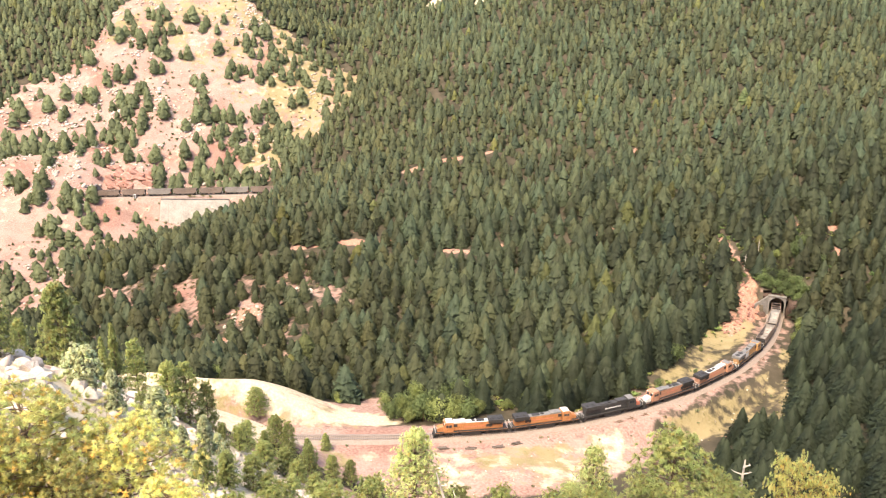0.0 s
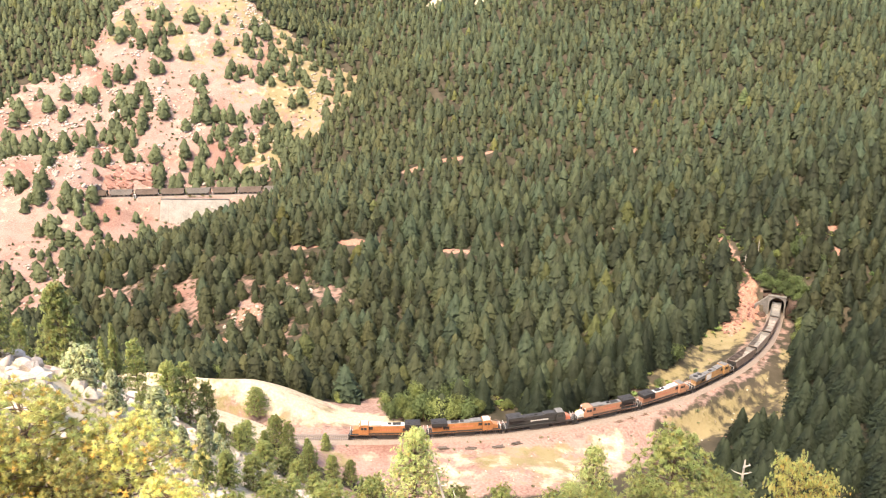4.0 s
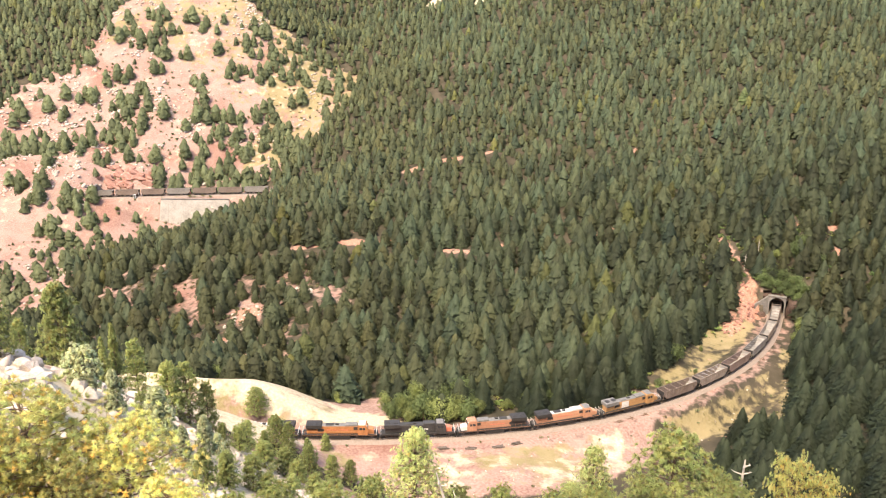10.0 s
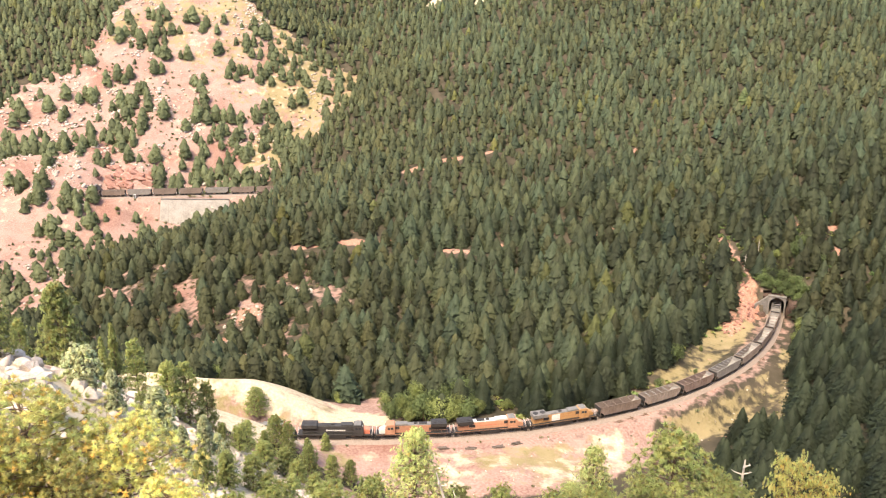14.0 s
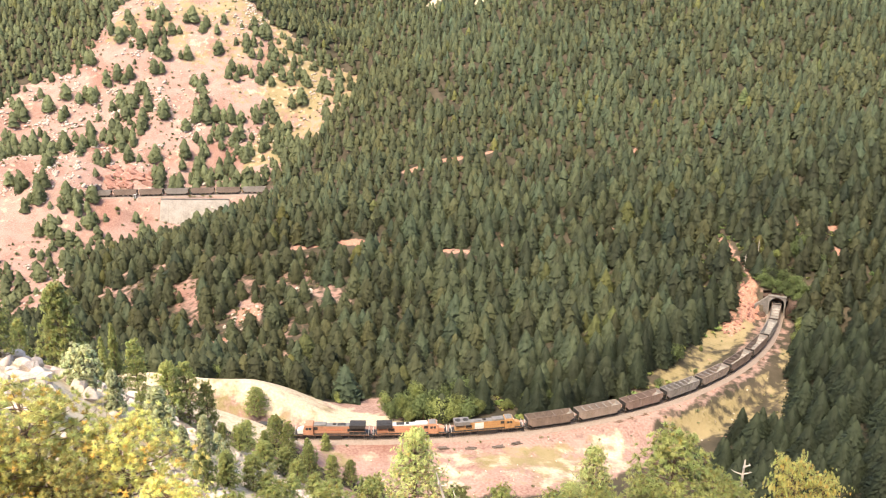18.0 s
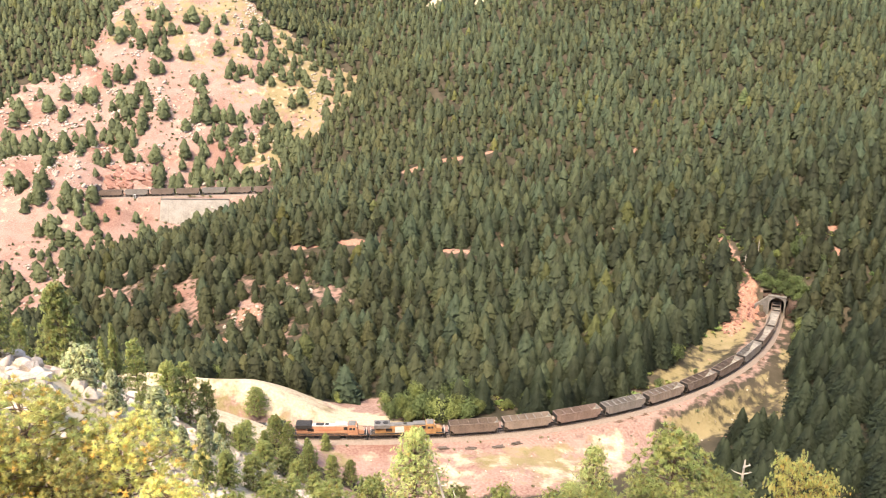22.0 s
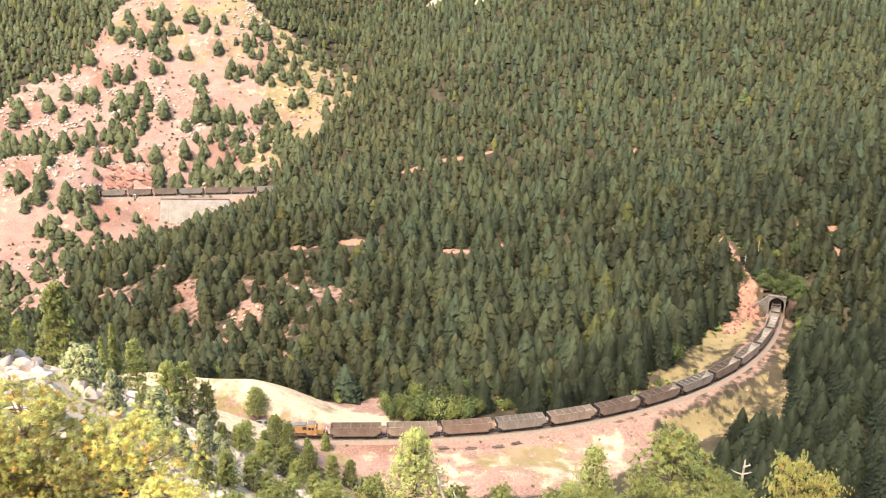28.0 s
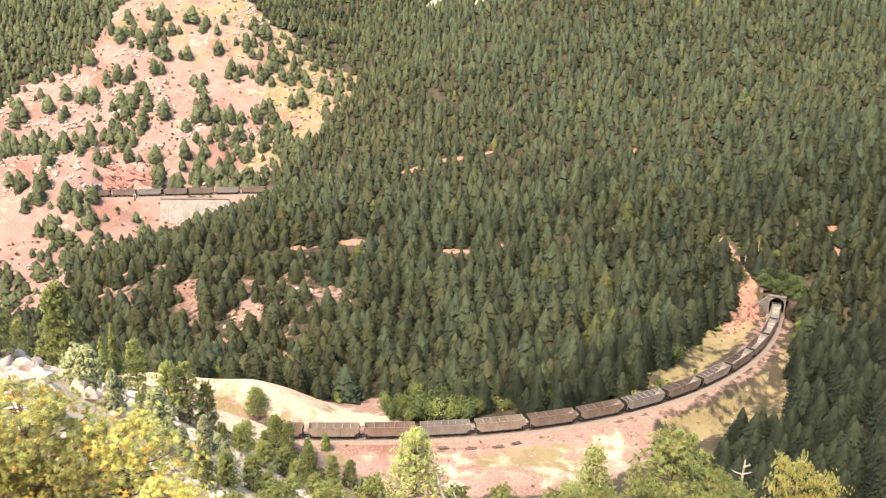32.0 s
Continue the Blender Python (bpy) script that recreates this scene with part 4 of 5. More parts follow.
for _x, _y, _h in CREEK_BUSHES + BANK_BUSHES:
    plant(BUSHES, _used, int(_rng.integers(4)), _x, _y, _h * _rng.uniform(0.95, 1.3), _rng.uniform(0.65, 1.0), _rng)

# shrubs on the soil over the tunnel mouth
_side = np.array([PORTAL_DIR[1], -PORTAL_DIR[0]])
for _a, _b, _h in ((-5.4, 1.5, 2.6), (-3.2, 1.6, 2.4), (-1.2, 1.5, 2.2), (0.6, 1.7, 2.6), (2.6, 1.5, 2.3), (4.4, 1.2, 2.8), (-6.5, 4.5, 4.4), (-4.6, 2.6, 3.2), (-3.4, 4.2, 3.6), (-1.0, 4.0, 3.6), (1.2, 2.6, 2.8), (2.2, 4.4, 3.8), (5.2, 3.6, 4.4), (7.0, 1.0, 3.6), (8.6, 1.5, 4.4), (8.2, -1.8, 3.2), (10.0, -1.5, 4.0), (9.6, -4.5, 3.2), (11.5, -3.5, 4.2), (0.8, 8.5, 5.0), (-5.0, 8.0, 5.4), (5.5, 8.0, 5.2), (9.0, 6.0, 5.4)):
    _p = PORTAL[:2] + _side * _a + PORTAL_DIR[:2] * _b
    settle(BUSHES[1 + 2 * int(_rng.integers(2))], True, pose(_p[0], _p[1], max(PORTAL[2] + (6.9 if _a < 6.5 else 5.2 if _b > 0 else 1.0), float(ground_z(_p[:1], _p[1:2])[0])), 0, 0, _rng.uniform(0, 360)), (_h * 1.15, _h * 1.15, _h))


# ---- ridge trees near the viewer ----
def needle_pine(rng, h, radius, whorls, limbs, per_limb, tuft_r, needles, width, low=0.2, egg=0.6, dead=0.07):
    """A pine in metres: trunk and limbs as one wood mesh, tufts of needles as another."""
    wood = bmesh.new()
    lean = rng.uniform(-0.03, 0.03, 2) * h
    tube(wood, (0, 0, -0.4), (lean[0] * 0.5, lean[1] * 0.5, h * 0.55), h * 0.02, h * 0.012, 8)
    tube(wood, (lean[0] * 0.5, lean[1] * 0.5, h * 0.55), (lean[0], lean[1], h * 0.97), h * 0.012, h * 0.003, 6)
    vs, fs, ts, ns, base = [], [], [], [], 0
    temp = []
    for _ in range(5):
        d = rng.normal(0, 1, (needles, 3))
        d[:, 2] = np.abs(d[:, 2]) * 0.9 + 0.15
        d /= np.linalg.norm(d, axis=1)[:, None]
        temp.append((d, rng.uniform(0.75, 1.1, (needles, 1))))
    tri = np.arange(needles * 3).reshape(-1, 3)

    def tuft(p, way, r):
        nonlocal base
        way = Vector(way).normalized()
        m = np.array((way.to_track_quat("Z", "Y") @ Euler((0, 0, rng.uniform(0, 6.28))).to_quaternion()).to_matrix())
        d, ln = temp[rng.integers(5)]
        d = d @ m.T
        across = np.cross(d, rng.normal(0, 0.45, (needles, 3)) + (0, 0, 1.0))
        across /= np.linalg.norm(across, axis=1)[:, None] + 1e-6
        q = np.stack([d * 0.12 + across * width, d * 0.12 - across * width, d * ln], 1)
        v = q.reshape(-1, 3)
        way_out = d * 0.4 + np.array(way) * 0.3 + (0, 0, 0.8)
        way_out /= np.linalg.norm(way_out, axis=1)[:, None]
        back = (np.cross(q[:, 1] - q[:, 0], q[:, 2] - q[:, 0]) * way_out).sum(1) < 0
        vs.append(v * r + p)
        ns.append(np.repeat(way_out, 3, 0))
        fs.append(np.where(back[:, None], tri[:, ::-1], tri) + base)
        base += needles * 3
        g = rng.uniform(0.75, 1.25)
        t = np.array([g * rng.uniform(0.9, 1.15), g, g * 0.95])
        if rng.uniform() < dead:
            t = np.array([1.12, 0.82, 0.66]) * g
        ts.append(np.repeat(t[None], needles * 3, 0))

    for k in range(whorls):
        f = low + (0.97 - low) * (k + rng.uniform(-0.3, 0.3)) / whorls
        g = (f - low) / (1 - low)
        reach = radius * max(0.1, (1 - g) ** 0.8 * (1 - egg) + egg * math.sqrt(max(0.02, 1 - ((g - 0.32) / 0.7) ** 2)))
        stem = np.array([lean[0] * f, lean[1] * f, h * f])
        a0 = rng.uniform(0, 6.28)
        for j in range(limbs):
            a = a0 + 2 * math.pi * j / limbs + rng.uniform(-0.35, 0.35)
            L = reach * rng.uniform(0.65, 1.12)
            rise = L * (rng.uniform(-0.05, 0.3) + 0.35 * g)
            end = stem + np.array([math.cos(a) * L, math.sin(a) * L, rise])
            mid = stem + (end - stem) * 0.55 + np.array([0, 0, -0.06 * L])
            tube(wood, stem, mid, 0.011 * L + 0.012, 0.008 * L + 0.008, 4)
            tube(wood, mid, end, 0.008 * L + 0.008, 0.006, 4)
            tuft(end, end - mid + np.array([0, 0, 0.25 * L]), tuft_r * rng.uniform(0.85, 1.15))
            for _ in range(per_limb):
                q = rng.uniform(0.45, 1.05)
                b = stem + (mid - stem) * (q / 0.55) if q < 0.55 else mid + (end - mid) * ((q - 0.55) / 0.45)
                off = rng.normal(0, 1, 3) * (0.12 * L + 0.09)
                off[2] = abs(off[2]) * 0.7
                p = b + off
                if rng.uniform() < 0.35:
                    tube(wood, b, p, 0.012, 0.006, 3)
                tuft(p, off + np.array([math.cos(a), math.sin(a), 0.8]) * 0.2, tuft_r * rng.uniform(0.75, 1.15))
    for _ in range(4):
        tuft(np.array([lean[0], lean[1], h * 0.96]) + rng.normal(0, 0.05, 3), (rng.normal(0, 0.4), rng.normal(0, 0.4), 1), tuft_r)
    return wood, np.concatenate(vs), np.concatenate(fs), np.concatenate(ts), np.concatenate(ns)


def pine_thing(name, label, group, material, made, wood_mat=None):
    thing = tagged(new(name), label, "tree", group)
    wood, v, f, t, nr = made
    part("trunk", wood, wood_mat or BARK, thing)
    raw_mesh("needles", v, f, material, t, thing, normals=nr)
    return thing


def set_pines(kinds, spots, height_of, rng):
    used = set()
    for x, y, h, k, *wide in spots:
        w = wide[0] if wide else 1.0
        z = float(ground_z(np.array([x]), np.array([y]))[0])
        sc = h / height_of[k]
        settle(kinds[k], k in used or used.add(k), pose(x, y, z - 0.1, 0, 0, rng.uniform(0, 360)), (sc * w, sc * w, sc))


PALE_FIR = leaf_mat("pale_fir_needles", (0.31, 0.345, 0.2), (0.45, 0.48, 0.29), 1.2, 0.25)
NEEDLES = leaf_mat("dark_pine_needles", (0.2, 0.24, 0.09), (0.31, 0.34, 0.135), 1.0, 0.3)
_hs = [14.0, 12.0, 11.0]
RIDGE = [pine_thing("ponderosa_pine", "green ponderosa pine on the rocky ridge above the track", "pines on the ridge", NEEDLES, needle_pine(_rng, h, r, 17, 6, 13, 0.45, 20, 0.12, 0.07, 0.4, 0.02)) for h, r in zip(_hs, (4.2, 3.8, 3.6))]
set_pines(RIDGE, [(-44.3, 82.0, 6.7, 0, 0.99), (-46.2, 90.0, 5.1, 1, 0.72), (-69.5, 150.0, 17.1, 2, 0.79), (-60.2, 160.0, 13.0, 0, 0.75), (-53.7, 158.0, 11.7, 2, 0.9), (-51.3, 162.0, 14.2, 0, 0.81), (-48.8, 166.0, 12.2, 1, 0.65), (-54.2, 234.0, 8.3, 0, 1.62), (-43.7, 176.0, 7.8, 1, 1.05), (-42.6, 202.0, 9.1, 2, 1.17), (-38.9, 200.0, 10.0, 0, 0.85), (-43.3, 168.0, 6.3, 1, 1.12), (-37.4, 165.0, 6.4, 2, 1.48), (-22.2, 80.5, 4.2, 0, 1.28), (-20.4, 83.5, 4.3, 1, 1.09), (-34.3, 170.0, 7.4, 2, 1.09), (-30.4, 178.0, 10.8, 0, 0.93), (-30.7, 165.0, 6.5, 1, 1.13), (-27.6, 196.0, 8.0, 2, 0.91), (-31.5, 84.0, 4.4, 0, 0.88), (-41.8, 150.0, 6.7, 1, 0.71), (-23.8, 200.0, 7.3, 2, 0.96), (-24.6, 150.0, 7.0, 1, 1.02), (-18.7, 83.5, 3.0, 2, 1.43)], _hs, _rng)
_hs = [10.0, 9.0]
MIDFIR = [pine_thing("fir_tree", "pointed dark fir on the slope above the track", "firs on the ridge", NEEDLES, needle_pine(_rng, h, r, 17, 6, 8, 0.42, 18, 0.13, 0.05, 0.0, 0.01)) for h, r in zip(_hs, (2.8, 2.5))]
set_pines(MIDFIR, [(-69.8, 168.0, 12.5, 0, 0.5), (-68.9, 172.0, 17.2, 1, 0.41), (-23.2, 76.0, 4.8, 0, 1.14), (-32.5, 220.0, 5.6, 1, 1.22), (-35.1, 205.0, 6.3, 0, 1.16), (-23.2, 120.0, 5.2, 1, 1.23), (-22.2, 80.0, 4.1, 0, 0.8), (-41.7, 185.0, 7.8, 1, 0.96)], _hs, _rng)
_hs = [7.0, 6.0]
PALE = [pine_thing("silver_fir", "pale grey-green conifer among the ridge boulders", "pale conifers on the ridge", PALE_FIR, needle_pine(_rng, h, r, 13, 6, 8, 0.48, 18, 0.18, 0.05, e, 0.0)) for h, r, e in zip(_hs, (2.2, 2.4), (0.1, 0.9))]
set_pines(PALE, [(-37.7, 85.0, 5.0, 1, 0.9), (-28.7, 81.0, 7.2, 0, 0.85), (-33.8, 83.0, 5.2, 0, 0.74), (-26.4, 88.0, 5.4, 0, 0.74), (-27.0, 95.0, 3.5, 0, 0.96), (-26.3, 80.0, 4.6, 0, 0.71), (-24.8, 78.0, 2.4, 0, 0.88)], _hs, _rng)

# ---- foreground pines at the viewer's feet ----
# yellow-green needles brightened well past PINE, direct sun carried in their colour
SUN_TINTED_PINE = leaf_mat("sun_tinted_pine_needles", (0.53, 0.54, 0.21), (0.73, 0.71, 0.32), 1.2, 0.65)
SPIRE = leaf_mat("pale_spire_needles", (0.33, 0.375, 0.15), (0.48, 0.52, 0.23), 1.2, 0.4)
_hs = [7.5, 7.5, 7.0]
FRONT = [pine_thing("ponderosa_pine", "sunlit yellow-green ponderosa pine with long needles and bare limbs", "pines at the viewpoint", mt, needle_pine(_rng, h, r, w, 6, p, tr, nd, 0.08, l, e, 0.12 if r > 3 else 0.04)) for mt, (h, r, w, p, tr, nd, l, e) in zip((SUN_TINTED_PINE, SPIRE, PINE), ((7.5, 3.3, 16, 13, 0.25, 36, 0.12, 0.75), (7.5, 2.4, 21, 17, 0.15, 22, 0.1, 0.0), (7.0, 2.5, 15, 13, 0.2, 26, 0.12, 0.3)))]
set_pines(FRONT, [(-14.3, 27.5, 5.5, 0, 1.25), (-14.8, 25, 4.1, 0, 1.2), (-11.6, 28.3, 5.3, 0, 1.2), (-17, 27.5, 4.6, 0, 1.1), (-12.6, 25.5, 3.4, 0, 1.1), (-9.0, 25.6, 3.2, 0, 1.2), (-1.3, 33, 6.9, 1, 1.0), (10, 34, 6.9, 2, 1.1), (7, 36, 6.4, 1, 0.9), (-6, 28, 3.8, 2, 1.2), (-2.9, 31, 4.2, 2, 1.0), (13.2, 38, 5.2, 2, 1.1), (5.2, 31, 4.2, 1, 1.1), (0.6, 34, 4.0, 2, 1.0), (20.5, 46, 6.6, 0, 0.62), (22.6, 46, 5.6, 0, 0.6), (-4.4, 30, 3.9, 2, 1.2), (-7.4, 27, 3.2, 2, 1.2), (2.2, 29, 3.9, 2, 0.9), (8.0, 30.5, 4.4, 2, 1.1), (4.3, 30, 3.7, 2, 1.0), (5.9, 29.5, 4.0, 2, 1.1), (11.6, 31, 4.2, 2, 1.1)], _hs, _rng)


# ---- rocks ----
def rock_mesh(rng, subdiv=2, flat=0.75):
    bm = bmesh.new()
    bmesh.ops.create_icosphere(bm, subdivisions=subdiv, radius=1.0)
    planes = [(rng.normal(0, 1, 3), rng.uniform(0.5, 0.85)) for _ in range(15)]
    off = rng.uniform(0, 50)
    for v in bm.verts:
        p = v.co.copy()
        for nrm, lim in planes:
            nv = Vector(nrm).normalized()
            d = p.dot(nv)
            if d > lim:
                p -= nv * (d - lim) * 0.97
        p *= 1 + 0.1 * noise.noise(p * 1.7 + Vector((off, 0, 0))) + 0.06 * noise.noise(p * 4.3 + Vector((0, off, 0)))
        v.co = Vector((p.x * 1.15, p.y, p.z * flat))
    return bm


def lay(kinds, used, k, x, y, size, rng, sink=0.25):
    z = float(ground_z(np.array([x]), np.array([y]))[0])
    m = pose(x, y, z + size * (0.55 - sink), rng.uniform(-20, 20), rng.uniform(-20, 20), rng.uniform(0, 360)) @ Matrix.Diagonal((size, size, size, 1))
    if k in used:
        ob = new("boulder", kinds[k].data)
        for key in ("label", "category", "group"):
            ob[key] = kinds[k][key]
    else:
        used.add(k)
        ob = kinds[k]
    ob.matrix_basis = m
    return ob


BOULDERS = [tagged(part("boulder", rock_mesh(_rng, 3), ROCK), "pale pinkish granite boulder on the ridge", "boulder", "boulders on the ridge") for _ in range(5)]
_used = set()
for _x, _y, _s in [(-38.6, 74, 1.35), (-39.9, 75.2, 1.0), (-37.5, 73.2, 0.9), (-37, 69, 1.35), (-38.3, 70.2, 1.0), (-35.9, 68.2, 0.9), (-36, 67, 1.35), (-37.3, 68.2, 1.0), (-34.9, 66.2, 0.9), (-40.5, 80, 1.35), (-41.8, 81.2, 1.0), (-39.4, 79.2, 0.9), (-40, 86, 1.35), (-41.3, 87.2, 1.0), (-38.9, 85.2, 0.9), (-38, 77, 1.35), (-39.3, 78.2, 1.0), (-36.9, 76.2, 0.9), (-41, 92, 1.35), (-42.3, 93.2, 1.0), (-39.9, 91.2, 0.9), (-40, 98, 1.35), (-41.3, 99.2, 1.0), (-38.9, 97.2, 0.9), (-41, 104, 1.35), (-42.3, 105.2, 1.0), (-39.9, 103.2, 0.9), (-40.5, 107, 1.1), (-39, 101, 1.19), (-38, 111, 1.27), (-37, 116, 1.35), (-38.3, 117.2, 1.0), (-35.9, 115.2, 0.9), (-35, 119, 1.27), (-36, 109, 0.94), (-34, 124, 1.1), (-33, 112, 1.19), (-32, 118, 0.85), (-35, 72, 1.1), (-33, 62, 1.35), (-34.3, 63.2, 1.0), (-31.9, 61.2, 0.9), (-30, 58, 1.1), (-41, 113, 1.02), (-42, 99, 1.02), (-39.5, 89, 0.85), (-36, 82, 1.27), (-35, 90, 1.1), (-34, 99, 1.27), (-30, 106, 1.1), (-31, 128, 1.19), (-29, 136, 1.02), (-52, 100, 1.27), (-44, 84, 1.35), (-45.3, 85.2, 1.0), (-42.9, 83.2, 0.9), (-45, 76, 1.35), (-46.3, 77.2, 1.0), (-43.9, 75.2, 0.9), (-58.2, 151.5, 1.5), (-56.2, 142.5, 1.0), (-56.7, 151.0, 0.9), (-63.7, 138.0, 1.0), (-37.4, 83.0, 1.2), (-43.1, 86.0, 1.0), (-73.6, 210.5, 0.8), (-26.8, 76.5, 0.9), (-25.4, 75.0, 0.8), (-28.0, 78.0, 0.8), (-27.4, 88.0, 0.8), (-30.1, 82.5, 0.8)]:
    lay(BOULDERS, _used, int(_rng.integers(5)), _x, _y, _s, _rng)


def rubble(name, label, spots, sizes, material, rng):
    """Uncounted stones as one piece of stuff."""
    temps = []
    for _ in range(6):
        bm = rock_mesh(rng, 1, 0.7)
        bmesh.ops.triangulate(bm, faces=bm.faces[:])
        temps.append((np.array([v.co[:] for v in bm.verts]), np.array([[v.index for v in f.verts] for f in bm.faces])))
        bm.free()
    vs, fs, base = [], [], 0
    x, y = spots
    z = ground_z(x, y)
    for a, b, c, s in zip(x, y, z, sizes):
        v, f = temps[rng.integers(6)]
        t = rng.uniform(0, 6.28)
        ca, sa = math.cos(t), math.sin(t)
        wx, wz = rng.uniform(0.7, 1.35), rng.uniform(0.7, 1.4)
        vs.append(np.stack([(v[:, 0] * ca - v[:, 1] * sa) * s * wx + a, (v[:, 0] * sa + v[:, 1] * ca) * s + b, (v[:, 2] * wz + 0.35 * v[:, 0]) * s + c + 0.15 * s], 1))
        fs.append(f + base)
        base += len(v)
    return tagged(raw_mesh(name, np.concatenate(vs), np.concatenate(fs), material), label, "rocks", kind="stuff")


def hill_rocks(x, y):
    p = inside(x, y, BARE_HILL) * np.clip(0.3 + 1.1 * _waves(x, y, 24, 21) + 0.4 * (x < -225), 0, 1) * np.clip(0.25 + 1.3 * _waves(x, y, 6, 22), 0, 1)
    d, s = to_line(x, y, S_FAR - 10, FAR_LEFT_S, 6)
    p[d < 5] = 0
    return p


_sp = scatter(_rng, 1.9, hill_rocks, (-400, -70, 400, 760))
rubble("hillside_rubble", "pale stones strewn over the bare hillside", _sp, _rng.uniform(0.4, 1.45, len(_sp[0])) ** 1.8, ROCK, _rng)
_sp = scatter(_rng, 2.2, lambda x, y: (inside(x, y, VIEWER_ROCKS) | (x < -8) & (y < 100)) * np.clip(0.25 + 0.4 * _waves(x, y, 8, 23), 0, 1), (-90, -6, 36, 190))
rubble("ridge_rubble", "broken pale granite among the ridge pines", _sp, _rng.uniform(0.3, 1.1, len(_sp[0])), ROCK, _rng)
_sp = scatter(_rng, 2.0, lambda x, y: (inside(x, y, OUTER_GRASS) | inside(x, y, APRON)) * 0.10 + inside(x, y, RED_CUT) * 0.05, (-60, 140, 190, 340))
rubble("bank_stones", "small stones on the railway bank", _sp, _rng.uniform(0.12, 0.45, len(_sp[0])), ROCK, _rng)

_sp = scatter(_rng, 1.6, lambda x, y: inside(x, y, RED_CUT) * 0.7, (95, 130, 295, 340))
rubble("cut_rocks", "broken red rock in the cutting beside the tunnel", _sp, _rng.uniform(0.25, 1.05, len(_sp[0])), RED_ROCK, _rng)


def shrubs(name, label, material, share_fn, step, box_, lo, hi, rng):
    temps = [leaf_ball(rng, 36, 0.14, 4) for _ in range(5)]
    x, y = scatter(rng, step, share_fn, box_)
    z = ground_z(x, y)
    vs, fs, ts, base = [], [], [], 0
    for a, b, c in zip(x, y, z):
        v, f, t, nr = temps[rng.integers(5)]
        h = rng.uniform(lo, hi)
        vs.append(v * (h * 1.3, h * 1.3, h) + (a, b, c - 0.1 * h))
        fs.append(f + base)
        base += len(v)
        ts.append(t[:, None] * np.array([rng.uniform(0.8, 1.2), 1, 0.9])[None])
    return tagged(raw_mesh(name, np.concatenate(vs), np.concatenate(fs), material, np.concatenate(ts)), label, "shrubs", kind="stuff")


SAGE = leaf_mat("sage_leaves", (0.10, 0.10, 0.05), (0.17, 0.16, 0.085), 1.0, 0.2)
shrubs("hillside_shrubs", "low grey-green shrubs dotted over the bare hill", SAGE, lambda x, y: inside(x, y, BARE_HILL) * np.clip(0.25 + 0.4 * _waves(x, y, 18, 31), 0, 1), 3.6, (-400, -70, 400, 760), 0.5, 2.2, _rng)
shrubs("bank_shrubs", "low olive bushes on the railway banks and creek side", SAGE, lambda x, y: (inside(x, y, OUTER_GRASS) | inside(x, y, INNER_GRASS)) * np.clip(0.22 + 0.5 * _waves(x, y, 9, 34), 0, 1) + inside(x, y, APRON) * np.clip(_waves(x, y, 8, 32), 0, 1) * 0.3, 2.5, (-60, 140, 190, 340), 0.25, 0.9, _rng)
shrubs("understorey", "green undergrowth between the trunks and by the creek", BROADLEAF, lambda x, y: forest_share(x, y) * np.where(behind_track(x, y), 0.8, 0.0), 3.0, (-40, 110, 225, 330), 0.8, 2.4, _rng)

shrubs("tunnel_shrubs", "green scrub on the slope around the tunnel mouth", DEEP_LEAF, lambda x, y: (on_roads(x, y) < 0.3) * ~inside(x, y, RED_CUT) * 0.75 * (to_line(x, y, 100, PORTAL_S, 6)[0] > 9), 2.8, (98, 172, 322, 384), 0.8, 2.6, _rng)
shrubs("spur_shrubs", "grey-green scrub between the pines of the dry spur", SAGE, lambda x, y: inside(x, y, [(-180, 400), (-150, 340), (-60, 300), (-30, 330), (-60, 400), (-150, 430)]) * np.clip(0.5 + 0.4 * _waves(x, y, 14, 33), 0, 1), 3.4, (-190, -20, 295, 435), 0.6, 2.2, _rng)
_sp = scatter(_rng, 2.2, lambda x, y: np.maximum.reduce([np.hypot(x - a, y - b) < r for a, b, r in ((-82, 350, 8), (-86, 340, 6), (-62, 363, 6), (-90, 328, 5))]) * 0.5, (-110, -40, 310, 380))
rubble("spur_rubble", "pale broken rock on the bare spur", _sp, _rng.uniform(0.3, 1.6, len(_sp[0])), ROCK, _rng)

# ---- red outcrop over the far track ----
outcrop = tagged(new("rock_outcrop"), "fractured red sandstone outcrop over the far track", "rock outcrop")
outcrop.location = (-198, 549, float(ground_z(np.array([-198.0]), np.array([549.0]))[0]))
SLABS = []
for _k in range(3):
    _ob = part("rock_slab", rock_mesh(_rng, 2, 0.5), RED_ROCK, outcrop)
    SLABS.append(_ob)
for _k in range(34):
    _x, _y = _rng.uniform(-17, 15), _rng.uniform(-4, 14)
    _z = float(ground_z(np.array([_x - 198.0]), np.array([_y + 549.0]))[0]) - outcrop.location.z
    _m = pose(_x, _y, _z + 0.4, _rng.uniform(-15, 25), 28 + _rng.uniform(-12, 12), _rng.uniform(-25, 25)) @ Matrix.Diagonal((_rng.uniform(2.2, 5.5), _rng.uniform(1.6, 3.0), _rng.uniform(2.4, 4.8), 1))
    if _k < 3:
        SLABS[_k].matrix_basis = _m
    else:
        share("rock_slab", SLABS[_k % 3], outcrop, _m)

